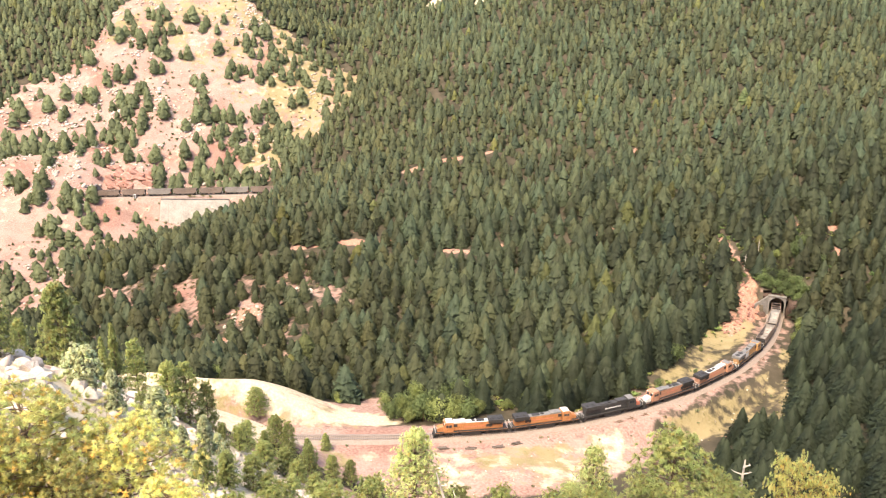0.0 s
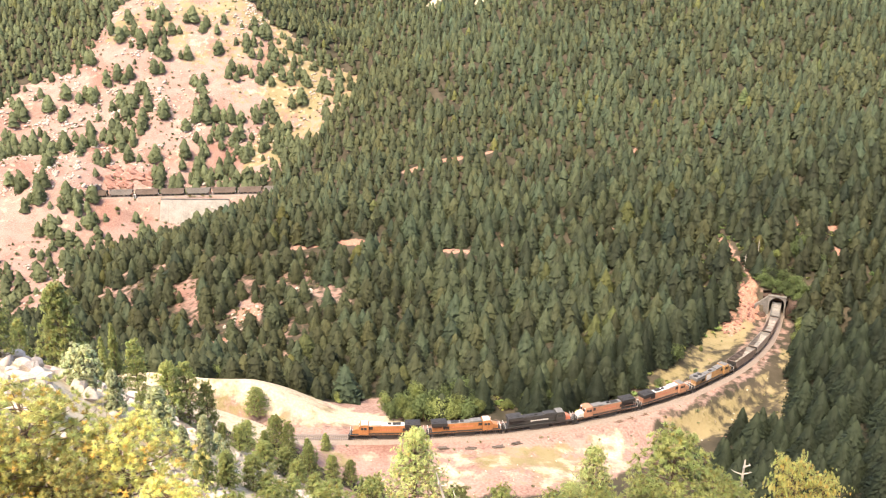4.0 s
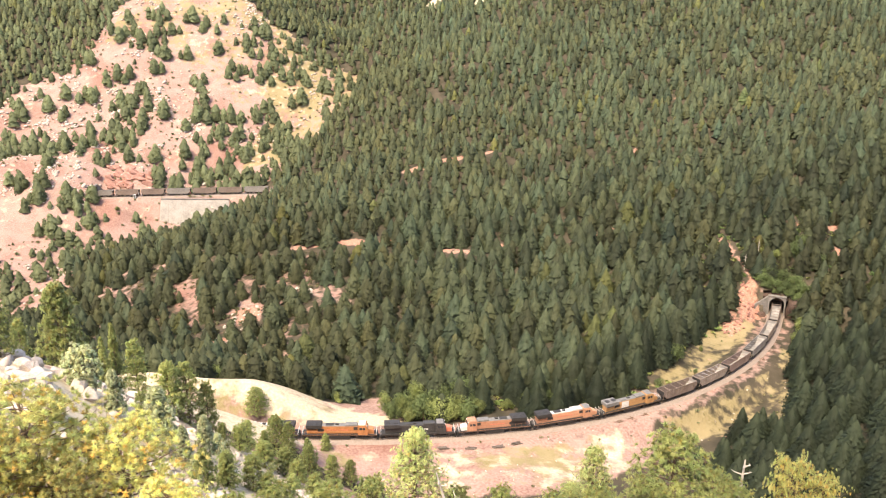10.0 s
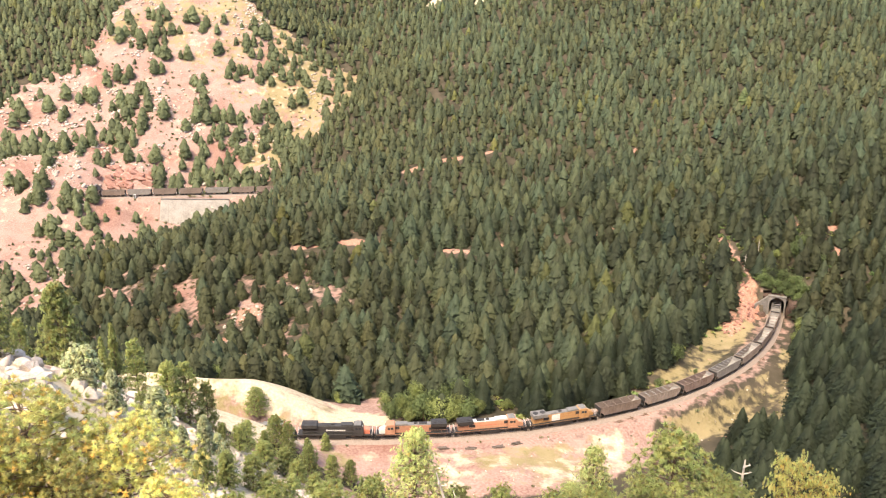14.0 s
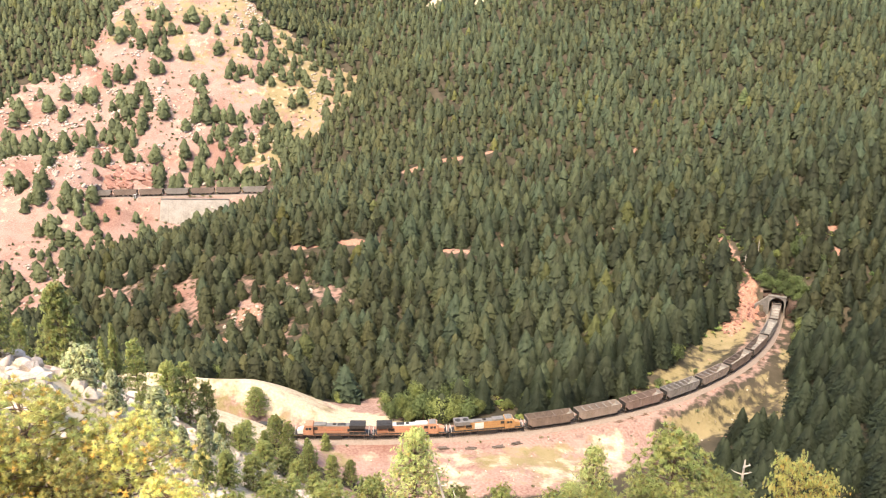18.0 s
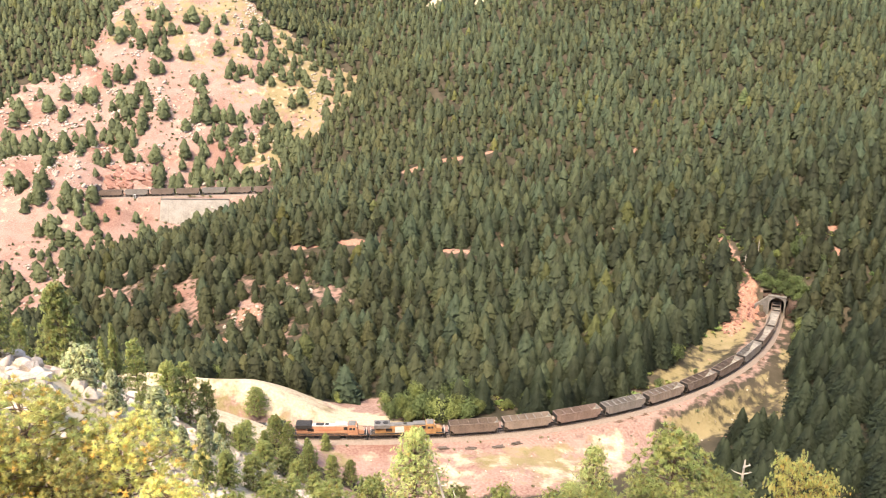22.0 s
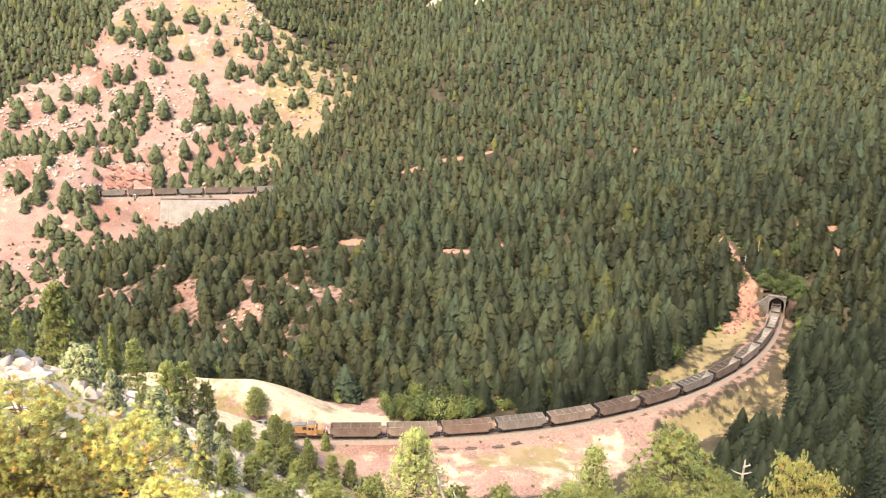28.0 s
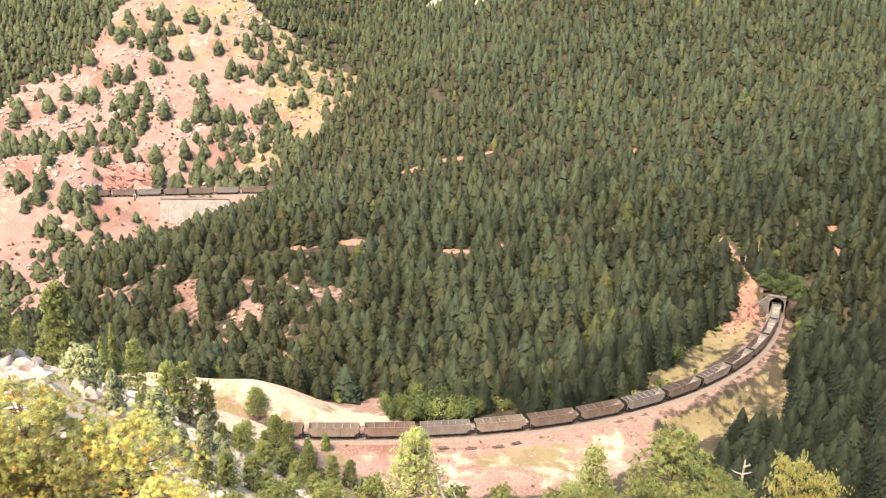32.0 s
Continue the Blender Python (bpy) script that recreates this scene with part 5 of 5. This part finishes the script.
# ---- retaining wall below the far track ----
wall = tagged(new("retaining_wall"), "grey concrete-faced retaining wall under the far track", "retaining wall")
wall.location = (-150, 531, -17.0)
for _k in range(9):
    _bm = bmesh.new()
    _x0 = -22 + _k * 4.6
    prism(_bm, [(_x0, 0.3), (_x0 + 4.56, 0.3), (_x0 + 4.56, -19), (_x0 - (1.5 if _k == 0 else 0), -19)], -0.5, 0.5)
    for _v in _bm.verts:
        _v.co.y += _v.co.z * 0.32 + 0.15 * noise.noise(Vector((_x0, _v.co.z, 3)))
    part("wall_panel", _bm, SHOTCRETE, wall)
part("wall_cap", boxes((-22.2, 19.6, -0.7, 0.6, 0.3, 0.6)), CONCRETE, wall)

# ---- trackside things ----
cabinet = tagged(new("signal_cabinet"), "small white signal cabinet beside the far track", "signal cabinet")
cabinet.location = tuple(line_at(S_FAR + 67) + np.array([0, -3.2, -0.75]))
part("cabinet_body", boxes((-0.7, 0.7, -0.5, 0.5, 0.0, 2.4), bevel=0.05), WHITE, cabinet)
part("cabinet_roof", boxes((-0.8, 0.8, -0.6, 0.6, 2.4, 2.55), bevel=0.03), SILVER, cabinet)
part("cabinet_door", boxes((-0.5, 0.5, -0.53, -0.5, 0.2, 2.2)), GREY, cabinet)

for _x, _y, _r in ((0, 222.0, 4), (7.8, 222.0, -8), (15.4, 223.0, 12), (20.7, 225.0, 18), (-7.5, 222.0, 2)):
    pile = tagged(new("tie_pile"), "low stack of old dark wooden ties on the dirt apron", "timber pile", "tie piles")
    pile.matrix_basis = pose(_x, _y, float(ground_z(np.array([_x]), np.array([_y]))[0]), 0, 0, _r)
    for _k in range(7):
        _ob = part("old_tie", boxes((-1.3, 1.3, -0.12, 0.12, 0, 0.2)), TIE, pile)
        _ob.matrix_basis = pose(_rng.uniform(-0.6, 0.6), -0.7 + 0.3 * (_k % 5), 0.0 if _k < 5 else 0.2, 0, 0, _rng.uniform(-14, 14))


def snag(name, label, x, y, h, rng, lean=0.1):
    thing = tagged(new(name), label, "dead tree")
    thing.location = (x, y, float(ground_z(np.array([x]), np.array([y]))[0]) - 0.2)
    bm = bmesh.new()
    tube(bm, (0, 0, 0), (lean * h, 0, h), 0.035 * h, 0.006 * h, 6)
    part("dead_trunk", bm, DEADWOOD, thing)
    for _ in range(9):
        f = rng.uniform(0.35, 0.95)
        a = rng.uniform(0, 6.28)
        L = h * 0.3 * (1.1 - f)
        p = Vector((lean * h * f, 0, h * f))
        q = p + Vector((math.cos(a) * L, math.sin(a) * L, L * rng.uniform(-0.1, 0.6)))
        bm = bmesh.new()
        tube(bm, p, q, 0.009 * h, 0.003 * h, 4)
        tube(bm, q, q + Vector((rng.normal(0, 0.3), rng.normal(0, 0.3), 0.4)) * L * 0.6, 0.004 * h, 0.002 * h, 3)
        part("dead_limb", bm, DEADWOOD, thing)


for _x, _y, _h, _l in ((0.9, 30.5, 4.6, -0.25), (15.3, 40.5, 6.0, 0.05), (-40, 79, 2.6, 0.3), (122, 336, 8, 0.02), (125, 338, 9, -0.03), (119, 335, 7, 0.03), (126, 250, 8, 0.02)):
    snag("dead_snag", "bleached leafless snag standing among live trees", _x, _y, _h, _rng, _l)

for _x, _y in ((52.9, 237.5), (56.2, 239.5), (109.5, 281.0), (115.9, 287.0), (61, 242)):
    heap = tagged(new("brush_heap"), "heap of bleached logs and brush on the bank", "brush heap", "brush heaps")
    heap.location = (_x, _y, float(ground_z(np.array([_x]), np.array([_y]))[0]))
    for _k in range(8):
        _a = _rng.uniform(0, 3.14)
        _bm = bmesh.new()
        tube(_bm, (-math.cos(_a) * 0.8, -math.sin(_a) * 0.8, 0.1), (math.cos(_a) * 0.8, math.sin(_a) * 0.8, _rng.uniform(0.1, 0.5)), 0.09, 0.04, 5)
        part("log", _bm, BARK, heap).location = (_rng.uniform(-0.8, 0.8), _rng.uniform(-0.6, 0.6), 0)


# ---- the train ----
SPEED, SLOWING, FRONT_S = 6.035, 0.0085, 37.2      # metres a second, its loss; where the first coupler is at the start
LOCO, CAR = 22.1, 15.85


def wheel_mesh(r):
    bm = bmesh.new()
    for k, (y0, y1, rr) in enumerate(((-0.07, 0.05, r), (0.05, 0.08, r + 0.03))):
        tube(bm, (0, y0, 0), (0, y1, 0), rr, rr, 12)
    bmesh.ops.recalc_face_normals(bm, faces=bm.faces[:])
    return bm


def bogie(parent, x, axles, r, side_mat):
    """A truck frame with its wheels."""
    half = axles[-1] + 0.45
    f = bmesh.new()
    for sy in (-1, 1):
        y = sy * 1.02
        prism(f, [(-half, r + 0.02), (-half * 0.7, r + 0.2), (-0.5, r + 0.05), (0.5, r + 0.05), (half * 0.7, r + 0.2), (half, r + 0.02), (half * 0.75, r - 0.18), (0.45, r - 0.3), (-0.45, r - 0.3), (-half * 0.75, r - 0.18)], y - 0.09, y + 0.09)
    box(f, -0.3, 0.3, -1.0, 1.0, r - 0.1, r + 0.22)
    truck = part("bogie", f, side_mat, parent)
    truck.matrix_basis = pose(x, 0, 0)
    first = None
    for a in axles:
        for sy in (-1, 1):
            m = pose(a, sy * 0.76, r, 0, 0, 0 if sy < 0 else 180)
            if first is None:
                first = part("wheel", wheel_mesh(r), STEEL, truck)
                first.matrix_basis = m
            else:
                share("wheel", first, truck, m)
    return truck


def coupler(parent, x, sign):
    bm = boxes((0, 0.55, -0.12, 0.12, 0.72, 0.98), (0.45, 0.72, -0.2, 0.2, 0.68, 1.02))
    ob = part("coupler", bm, BLACK, parent)
    ob.matrix_basis = pose(x, 0, 0, 0, 0, 0 if sign > 0 else 180)


def hopper_car(paint, label, detail, braces=4, end_mat=None, stripe=False):
    """Open-topped coal car: ribbed sides, sloping ends, cross braces; x runs along the train."""
    thing = tagged(new("coal_hopper_car"), label, "freight car", "coal cars of the train")
    L, W, top, low = 7.15, 1.56, 3.75, 1.15
    for sy in (-1, 1):
        y = sy * W
        sides = bmesh.new()
        prism(sides, [(-L, top), (L, top), (L, 2.45), (L - 1.35, 1.25), (L - 1.5, low), (-L + 1.5, low), (-L + 1.35, 1.25), (-L, 2.45)], y - 0.03, y + 0.03)
        part("side_sheet", sides, paint, thing)
    for sx in (-1, 1):
        ends = bmesh.new()
        prism(ends, [(sx * L, top - 0.02), (sx * (L - 0.09), top - 0.02), (sx * (L - 0.09), 2.7), (sx * (L - 2.6), 1.0), (sx * (L - 2.5), 0.92), (sx * L, 2.6)], -W + 0.03, W - 0.03)
        part("slope_sheet", ends, CAR_INSIDE, thing, "sloping end sheet")
    part("hopper_floor", boxes((-L + 2.5, L - 2.5, -W + 0.04, W - 0.04, 0.95, 1.08)), CAR_INSIDE, thing)
    part("top_chord", boxes((-L, L, -W - 0.09, -W + 0.07, top, top + 0.13), (-L, L, W - 0.07, W + 0.09, top, top + 0.13), (-L - 0.02, -L + 0.16, -W + 0.07, W - 0.07, top, top + 0.13), (L - 0.16, L + 0.02, -W + 0.07, W - 0.07, top, top + 0.13)), paint, thing, "flat rim along the top")
    first = None
    for k in range(braces):
        x = -L + 2 * L * (k + 1) / (braces + 1)
        if first is None:
            first = part("cross_brace", boxes((-0.07, 0.07, -W + 0.04, W - 0.04, -0.07, 0.07)), CAR_INSIDE if braces > 4 else paint, thing)
            first.matrix_basis = pose(x, 0, top - 0.12)
        else:
            share("cross_brace", first, thing, pose(x, 0, top - 0.12))
    rib = None
    joined = bmesh.new()
    for k in range(12):
        x = -L + 0.08 + (2 * L - 0.16) * k / 11
        lo = 2.45 if abs(x) > L - 1.3 else low
        for sy in (-1, 1):
            if detail and lo == low:
                m = pose(x, sy * (W + 0.03), 0, 0, 0, 0 if sy > 0 else 180)
                if rib is None:
                    rib = part("rib", boxes((-0.07, 0.07, 0, 0.11, low, top)), paint, thing)
                    rib.matrix_basis = m
                else:
                    share("rib", rib, thing, m)
            else:
                y0, y1 = (W + 0.03, W + 0.14) if sy > 0 else (-W - 0.14, -W - 0.03)
                box(joined, x - 0.07, x + 0.07, y0, y1, lo, top)
    part("end_posts" if detail else "side_ribs", joined, paint, thing)
    part("centre_sill", boxes((-7.35, 7.35, -0.2, 0.2, 0.68, 1.02), (-7.3, -6.6, -1.4, 1.4, 0.95, 1.08), (6.6, 7.3, -1.4, 1.4, 0.95, 1.08), (-L + 1.4, L - 1.4, -W - 0.06, -W + 0.04, 1.0, 1.16), (-L + 1.4, L - 1.4, W - 0.04, W + 0.06, 1.0, 1.16)), BLACK, thing)
    if stripe:
        part("side_stripe", boxes((-L + 1.6, L - 1.6, -W - 0.15, -W - 0.145, 1.17, 1.36)), WHITE, thing, "pale stripe along the lower side")
    for sx in (-1, 1):
        part("end_ladder", boxes(*[(sx * 7.05 - 0.03, sx * 7.05 + 0.03, -1.45, -0.95, 1.2 + 0.38 * k, 1.25 + 0.38 * k) for k in range(4)], (sx * 7.05 - 0.04, sx * 7.05 + 0.04, -1.5, -1.44, 1.0, 2.5), (sx * 7.05 - 0.04, sx * 7.05 + 0.04, -0.95, -0.89, 1.0, 2.5)), end_mat or WHITE, thing)
        part("end_sheet", boxes((sx * L - 0.01 if sx > 0 else sx * L - 0.05, sx * L + 0.05 if sx > 0 else sx * L + 0.01, -W + 0.02, W - 0.02, 2.5, top - 0.03)), BLACK, thing, "plain black end sheet")
        part("brake_gear", boxes((sx * 6.55 - 0.3, sx * 6.55 + 0.3, -0.5, 0.35, 1.08, 1.75), (sx * 6.95 - 0.1, sx * 6.95 + 0.1, 0.3, 0.7, 1.1, 2.3), bevel=0.03), BLACK, thing)
        part("end_post", boxes((sx * 6.9 - 0.06, sx * 6.9 + 0.06, 1.2, 1.32, 1.0, 2.6), (sx * 6.9 - 0.06, sx * 6.9 + 0.06, -1.32, -1.2, 1.0, 2.6)), paint, thing)
    hop = bmesh.new()
    for x in (-3.0, 0.0, 3.0):
        prism(hop, [(x - 1.3, 1.0), (x + 1.3, 1.0), (x + 0.45, 0.38), (x - 0.45, 0.38)], -1.1, 1.1)
    part("discharge_hopper", hop, BLACK, thing)
    if detail:      # a reporting mark and number, not legible, as bars
        part("car_marking", boxes((-5.6, -4.7, -W - 0.045, -W - 0.032, 2.75, 2.95), (-5.6, -4.9, -W - 0.045, -W - 0.032, 2.42, 2.62), (4.3, 5.1, -W - 0.045, -W - 0.032, 2.0, 2.5)), WHITE, thing)
    for x in (-5.5, 5.5):
        bogie(thing, x, (-0.85, 0.85), 0.45, BLACK)
    for sx in (-1, 1):
        coupler(thing, sx * 7.35, sx)
    return thing


def diesel(body, label, roof, lower, cab_roof, nose, mark, wing_mat, hood_tail=None, patch=False):
    """Six-axle road locomotive, cab towards +x."""
    thing = tagged(new("diesel_locomotive"), label, "locomotive", "locomotives of the train")
    # frame, walkway and tank
    part("frame", boxes((-10.6, 10.6, -1.5, 1.5, 1.25, 1.62), (-10.75, -10.5, -1.4, 1.4, 0.55, 1.5), (10.5, 10.75, -1.4, 1.4, 0.55, 1.5), bevel=0.03), lower, thing)
    part("sill_stripe", boxes((-10.5, 10.5, -1.512, -1.503, 1.5, 1.6), (-10.5, 10.5, 1.503, 1.512, 1.5, 1.6)), body if lower is not body else YELLOW, thing)
    tank = bmesh.new()
    prism(tank, [(-3.1, 1.25), (3.1, 1.25), (2.8, 0.4), (-2.8, 0.4)], -1.35, 1.35)
    part("fuel_tank", tank, lower, thing)
    part("walkway", boxes((-10.3, 10.4, -1.52, 1.52, 1.62, 1.68)), BLACK, thing)
    # hood
    hood = boxes((-9.3, 5.2, -0.92, 0.92, 1.68, 3.95), bevel=0.08)
    part("long_hood", hood, body, thing)
    door = None
    for sy in (-1, 1):
        for k in range(12):
            m = pose(-3.68 + 0.72 * k, sy * 0.92, 2.58)
            if door is None:
                door = part("engine_door", boxes((-0.32, 0.32, -0.02, 0.02, -0.72, 0.72)), body, thing)
                door.matrix_basis = m
            else:
                share("engine_door", door, thing, m)
        for x0, x1, z0, z1 in ((-9.0, -6.6, 3.0, 3.5), (4.0, 5.1, 2.9, 3.8), (-6.2, -4.4, 2.2, 3.2)):
            part("air_grille", boxes((x0, x1, sy * 0.945 - 0.02, sy * 0.945 + 0.02, z0, z1)), BLACK, thing)
    # roof gear
    part("roof", boxes((-9.2, 5.2, -0.9, 0.9, 3.95, 4.12), bevel=0.04), roof, thing)
    rad = bmesh.new()
    prism(rad, [(-9.5, 3.55), (-9.5, 4.45), (-9.3, 4.6), (-5.2, 4.6), (-5.0, 4.4), (-5.0, 3.75), (-5.5, 3.55)], -1.52, 1.52)
    part("radiator_section", rad, wing_mat, thing, "flared radiator section")
    fan = None
    for x in (-8.4, -6.2):
        bm = bmesh.new()
        tube(bm, (0, 0, 0), (0, 0, 0.12), 0.8, 0.8, 14)
        tube(bm, (0, 0, 0.12), (0, 0, 0.2), 0.25, 0.2, 8)
        if fan is None:
            fan = part("radiator_fan", bm, BLACK, thing)
            fan.matrix_basis = pose(x, 0, 4.6)
        else:
            bm.free()
            share("radiator_fan", fan, thing, pose(x, 0, 4.6))
    part("exhaust", boxes((-1.2, -0.2, -0.35, 0.35, 4.12, 4.42), bevel=0.04), BLACK, thing)
    part("dynamic_brake_hump", boxes((1.6, 5.0, -0.95, 0.95, 4.1, 4.5), bevel=0.08), roof, thing)
    part("air_intake", boxes((-3.9, -1.6, -0.6, 0.6, 4.12, 4.32), bevel=0.04), wing_mat, thing)
    # cab and nose
    cab = bmesh.new()
    prism(cab, [(5.2, 1.68), (5.2, 4.35), (5.6, 4.55), (7.3, 4.55), (7.75, 4.25), (8.05, 3.1), (8.05, 1.68)], -1.52, 1.52)
    cabin = part("cab", cab, body, thing)
    part("cab_roof", boxes((5.35, 7.35, -1.3, 1.3, 4.55, 4.66), bevel=0.03), cab_roof, cabin)
    for sy in (-1, 1):
        part("side_window", boxes((5.7, 6.5, sy * 1.53 - 0.015, sy * 1.53 + 0.015, 3.15, 3.85), (6.65, 7.3, sy * 1.53 - 0.015, sy * 1.53 + 0.015, 3.15, 3.85)), GLASS, cabin)
        wind = boxes((-0.02, 0.02, -0.48, 0.48, -0.36, 0.36))
        ws = part("windscreen", wind, GLASS, cabin)
        ws.matrix_basis = pose(7.92, sy * 0.72, 3.68, 0, -14.6, 0)
    nz = bmesh.new()
    prism(nz, [(8.05, 1.68), (8.05, 3.15), (9.1, 2.95), (9.75, 2.65), (9.8, 1.68)], -0.95, 0.95)
    part("nose", nz, nose, thing)
    part("headlight", boxes((9.72, 9.86, -0.25, 0.25, 2.35, 2.55)), WHITE, thing)
    part("number_board", boxes((7.7, 7.86, -1.3, -0.85, 4.1, 4.3), (7.7, 7.86, 0.85, 1.3, 4.1, 4.3)), WHITE, thing)
    # handrails, steps, plough
    rails = bmesh.new()
    for sy in (-1, 1):
        y = sy * 1.46
        for x in np.arange(-9.8, 5.0, 1.85):
            tube(rails, (x, y, 1.66), (x, y, 2.68), 0.025, 0.025, 5)
        tube(rails, (-9.8, y, 2.68), (5.1, y, 2.68), 0.025, 0.025, 5)
    part("handrail", rails, body, thing)
    for sx in (-1, 1):
        bm = bmesh.new()
        for y in (-1.45, -0.5, 0.5, 1.45):
            tube(bm, (sx * 10.45, y, 1.5), (sx * 10.45, y, 2.75), 0.045, 0.045, 5)
        tube(bm, (sx * 10.45, -1.45, 2.75), (sx * 10.45, 1.45, 2.75), 0.04, 0.04, 5)
        part("end_rail", bm, WHITE, thing, "white end handrail")
        part("steps", boxes(*[(sx * 10.3 - 0.3, sx * 10.3 + 0.3, sy * 1.35 - 0.18, sy * 1.35 + 0.18, 0.45 + 0.38 * k, 0.5 + 0.38 * k) for k in range(3) for sy in (-1, 1)]), lower, thing)
        coupler(thing, sx * 10.4, sx)
    plough = bmesh.new()
    prism(plough, [(10.6, 0.95), (10.75, 0.95), (11.0, 0.15), (10.6, 0.15)], -1.4, 1.4)
    part("plough", plough, lower, thing)
    if hood_tail is not None:
        part("tail_panel", boxes((-9.32, -4.95, -0.945, 0.945, 1.7, 3.56)), hood_tail, thing, "darker tail of the hood")
    if patch:
        part("side_panel", boxes((-3.6, -1.0, -0.968, 0.968, 1.85, 3.75)), WHITE, thing, "faded white panel on the hood side")
    # lettering as plain bars
    if mark is not None:
        mk_mat, x0, x1, h, zc = mark
        n = 9
        for sy in (-1, 1):
            bars = []
            for k in range(n):
                a = x0 + (x1 - x0) * k / n
                bars.append((a, a + (x1 - x0) / n * 0.78, sy * 0.965 - 0.012, sy * 0.965 + 0.012, zc - h / 2 * (1 if k % 4 == 0 else 0.75), zc + h / 2 * (1 if k % 3 == 0 else 0.7)))
            part("lettering", boxes(*bars), mk_mat, thing)
    for x in (-6.9, 6.9):
        bogie(thing, x, (-1.85, 0.0, 1.85), 0.52, lower)
    return thing


# lead end first: thing, turned so that its cab trails
TRAIN = []
TRAIN.append((diesel(ARMOUR, "yellow-orange diesel locomotive with pale cab roof, leading the train", SILVER, BLACK, SILVER, ARMOUR, (SCARLET, -3.8, 2.2, 0.4, 2.75), BLACK), False))
TRAIN.append((diesel(ARMOUR, "yellow-orange diesel locomotive with pale cab roof, running backwards", GREY, BLACK, SILVER, ARMOUR, (SCARLET, -3.6, 2.6, 0.35, 2.9), BLACK), True))
TRAIN.append((diesel(CHARCOAL, "charcoal diesel locomotive with pale lettering and faded red nose", CHARCOAL, BLACK, GREY, SCARLET, (WHITE, -2.6, 3.0, 0.5, 2.75), CHARCOAL), True))
TRAIN.append((diesel(ORANGE, "faded orange diesel locomotive with dark tail and white nose", GREY, BLACK, ORANGE, WHITE, (SCARLET, -3.0, 1.5, 0.4, 2.9), BLACK, hood_tail=BLACK), False))
TRAIN.append((diesel(PEACH, "sun-bleached orange diesel locomotive with pale roof", SILVER, BLACK, GREY, PEACH, (SCARLET, -3.0, 1.8, 0.4, 2.9), BLACK, hood_tail=ORANGE), True))
TRAIN.append((diesel(GOLDEN, "dusty yellow diesel locomotive with a white panel, coupled to the cars", GREY, BLACK, GREY, GOLDEN, None, GREY, patch=True), True))

_kinds = {
    "brown": hopper_car(CAR_BROWN, "dull brown empty coal hopper car with ribbed sides", True),
    "tan": hopper_car(CAR_TAN, "tan empty coal hopper car with pale cross braces", True, braces=5),
    "grey": hopper_car(CAR_GREY, "grey empty coal hopper car with yellow end ladder", True, braces=6, end_mat=YELLOW, stripe=True),
    "rust": hopper_car(CAR_RUST, "pinkish tan empty coal hopper car with ribbed sides", True),
    "far_brown": hopper_car(CAR_BROWN, "brown coal hopper car on the rear of the train", False),
    "far_grey": hopper_car(CAR_GREY, "grey-brown coal hopper car on the rear of the train", False, end_mat=SCARLET),
}
_order = ["brown", "tan", "rust", "grey", "tan", "brown", "brown", "grey", "brown", "tan", "brown", "rust", "brown", "grey", "tan", "brown"]
_used = set()
for _k in range(50):
    _kind = _order[_k] if _k < len(_order) else ("far_brown", "far_grey", "far_brown")[_k % 3]
    if _kind in _used:
        _car = copy_thing(_kinds[_kind], pose(0, 0, 0))
    else:
        _car = _kinds[_kind]
        _used.add(_kind)
    TRAIN.append((_car, False))


def car_pose(s_mid, half, backwards):
    """Where a vehicle stands whose middle is at s: its bogie centres ride on the line."""
    a, b = line_at(s_mid - half), line_at(s_mid + half)
    c, d = (a + b) / 2, a - b
    yaw = math.degrees(math.atan2(d[1], d[0]))
    pitch = -math.degrees(math.atan2(d[2], math.hypot(d[0], d[1])))
    if backwards:
        yaw, pitch = yaw + 180, -pitch
    return pose(c[0], c[1], c[2], 0, pitch, yaw)


def motions():
    """The train runs, slowing a little, from the far ledge through the tunnel and round the curve."""
    s0 = FRONT_S
    for thing, backwards in TRAIN:
        length, half = (LOCO, 6.9) if thing.name.startswith("diesel") else (CAR, 5.5)
        mid = s0 + length / 2
        walk(thing, [(t, car_pose(mid - SPEED * t + SLOWING * t * t, half, backwards)) for t in np.arange(0, 32.1, 0.5).tolist()])
        s0 += length


motions()
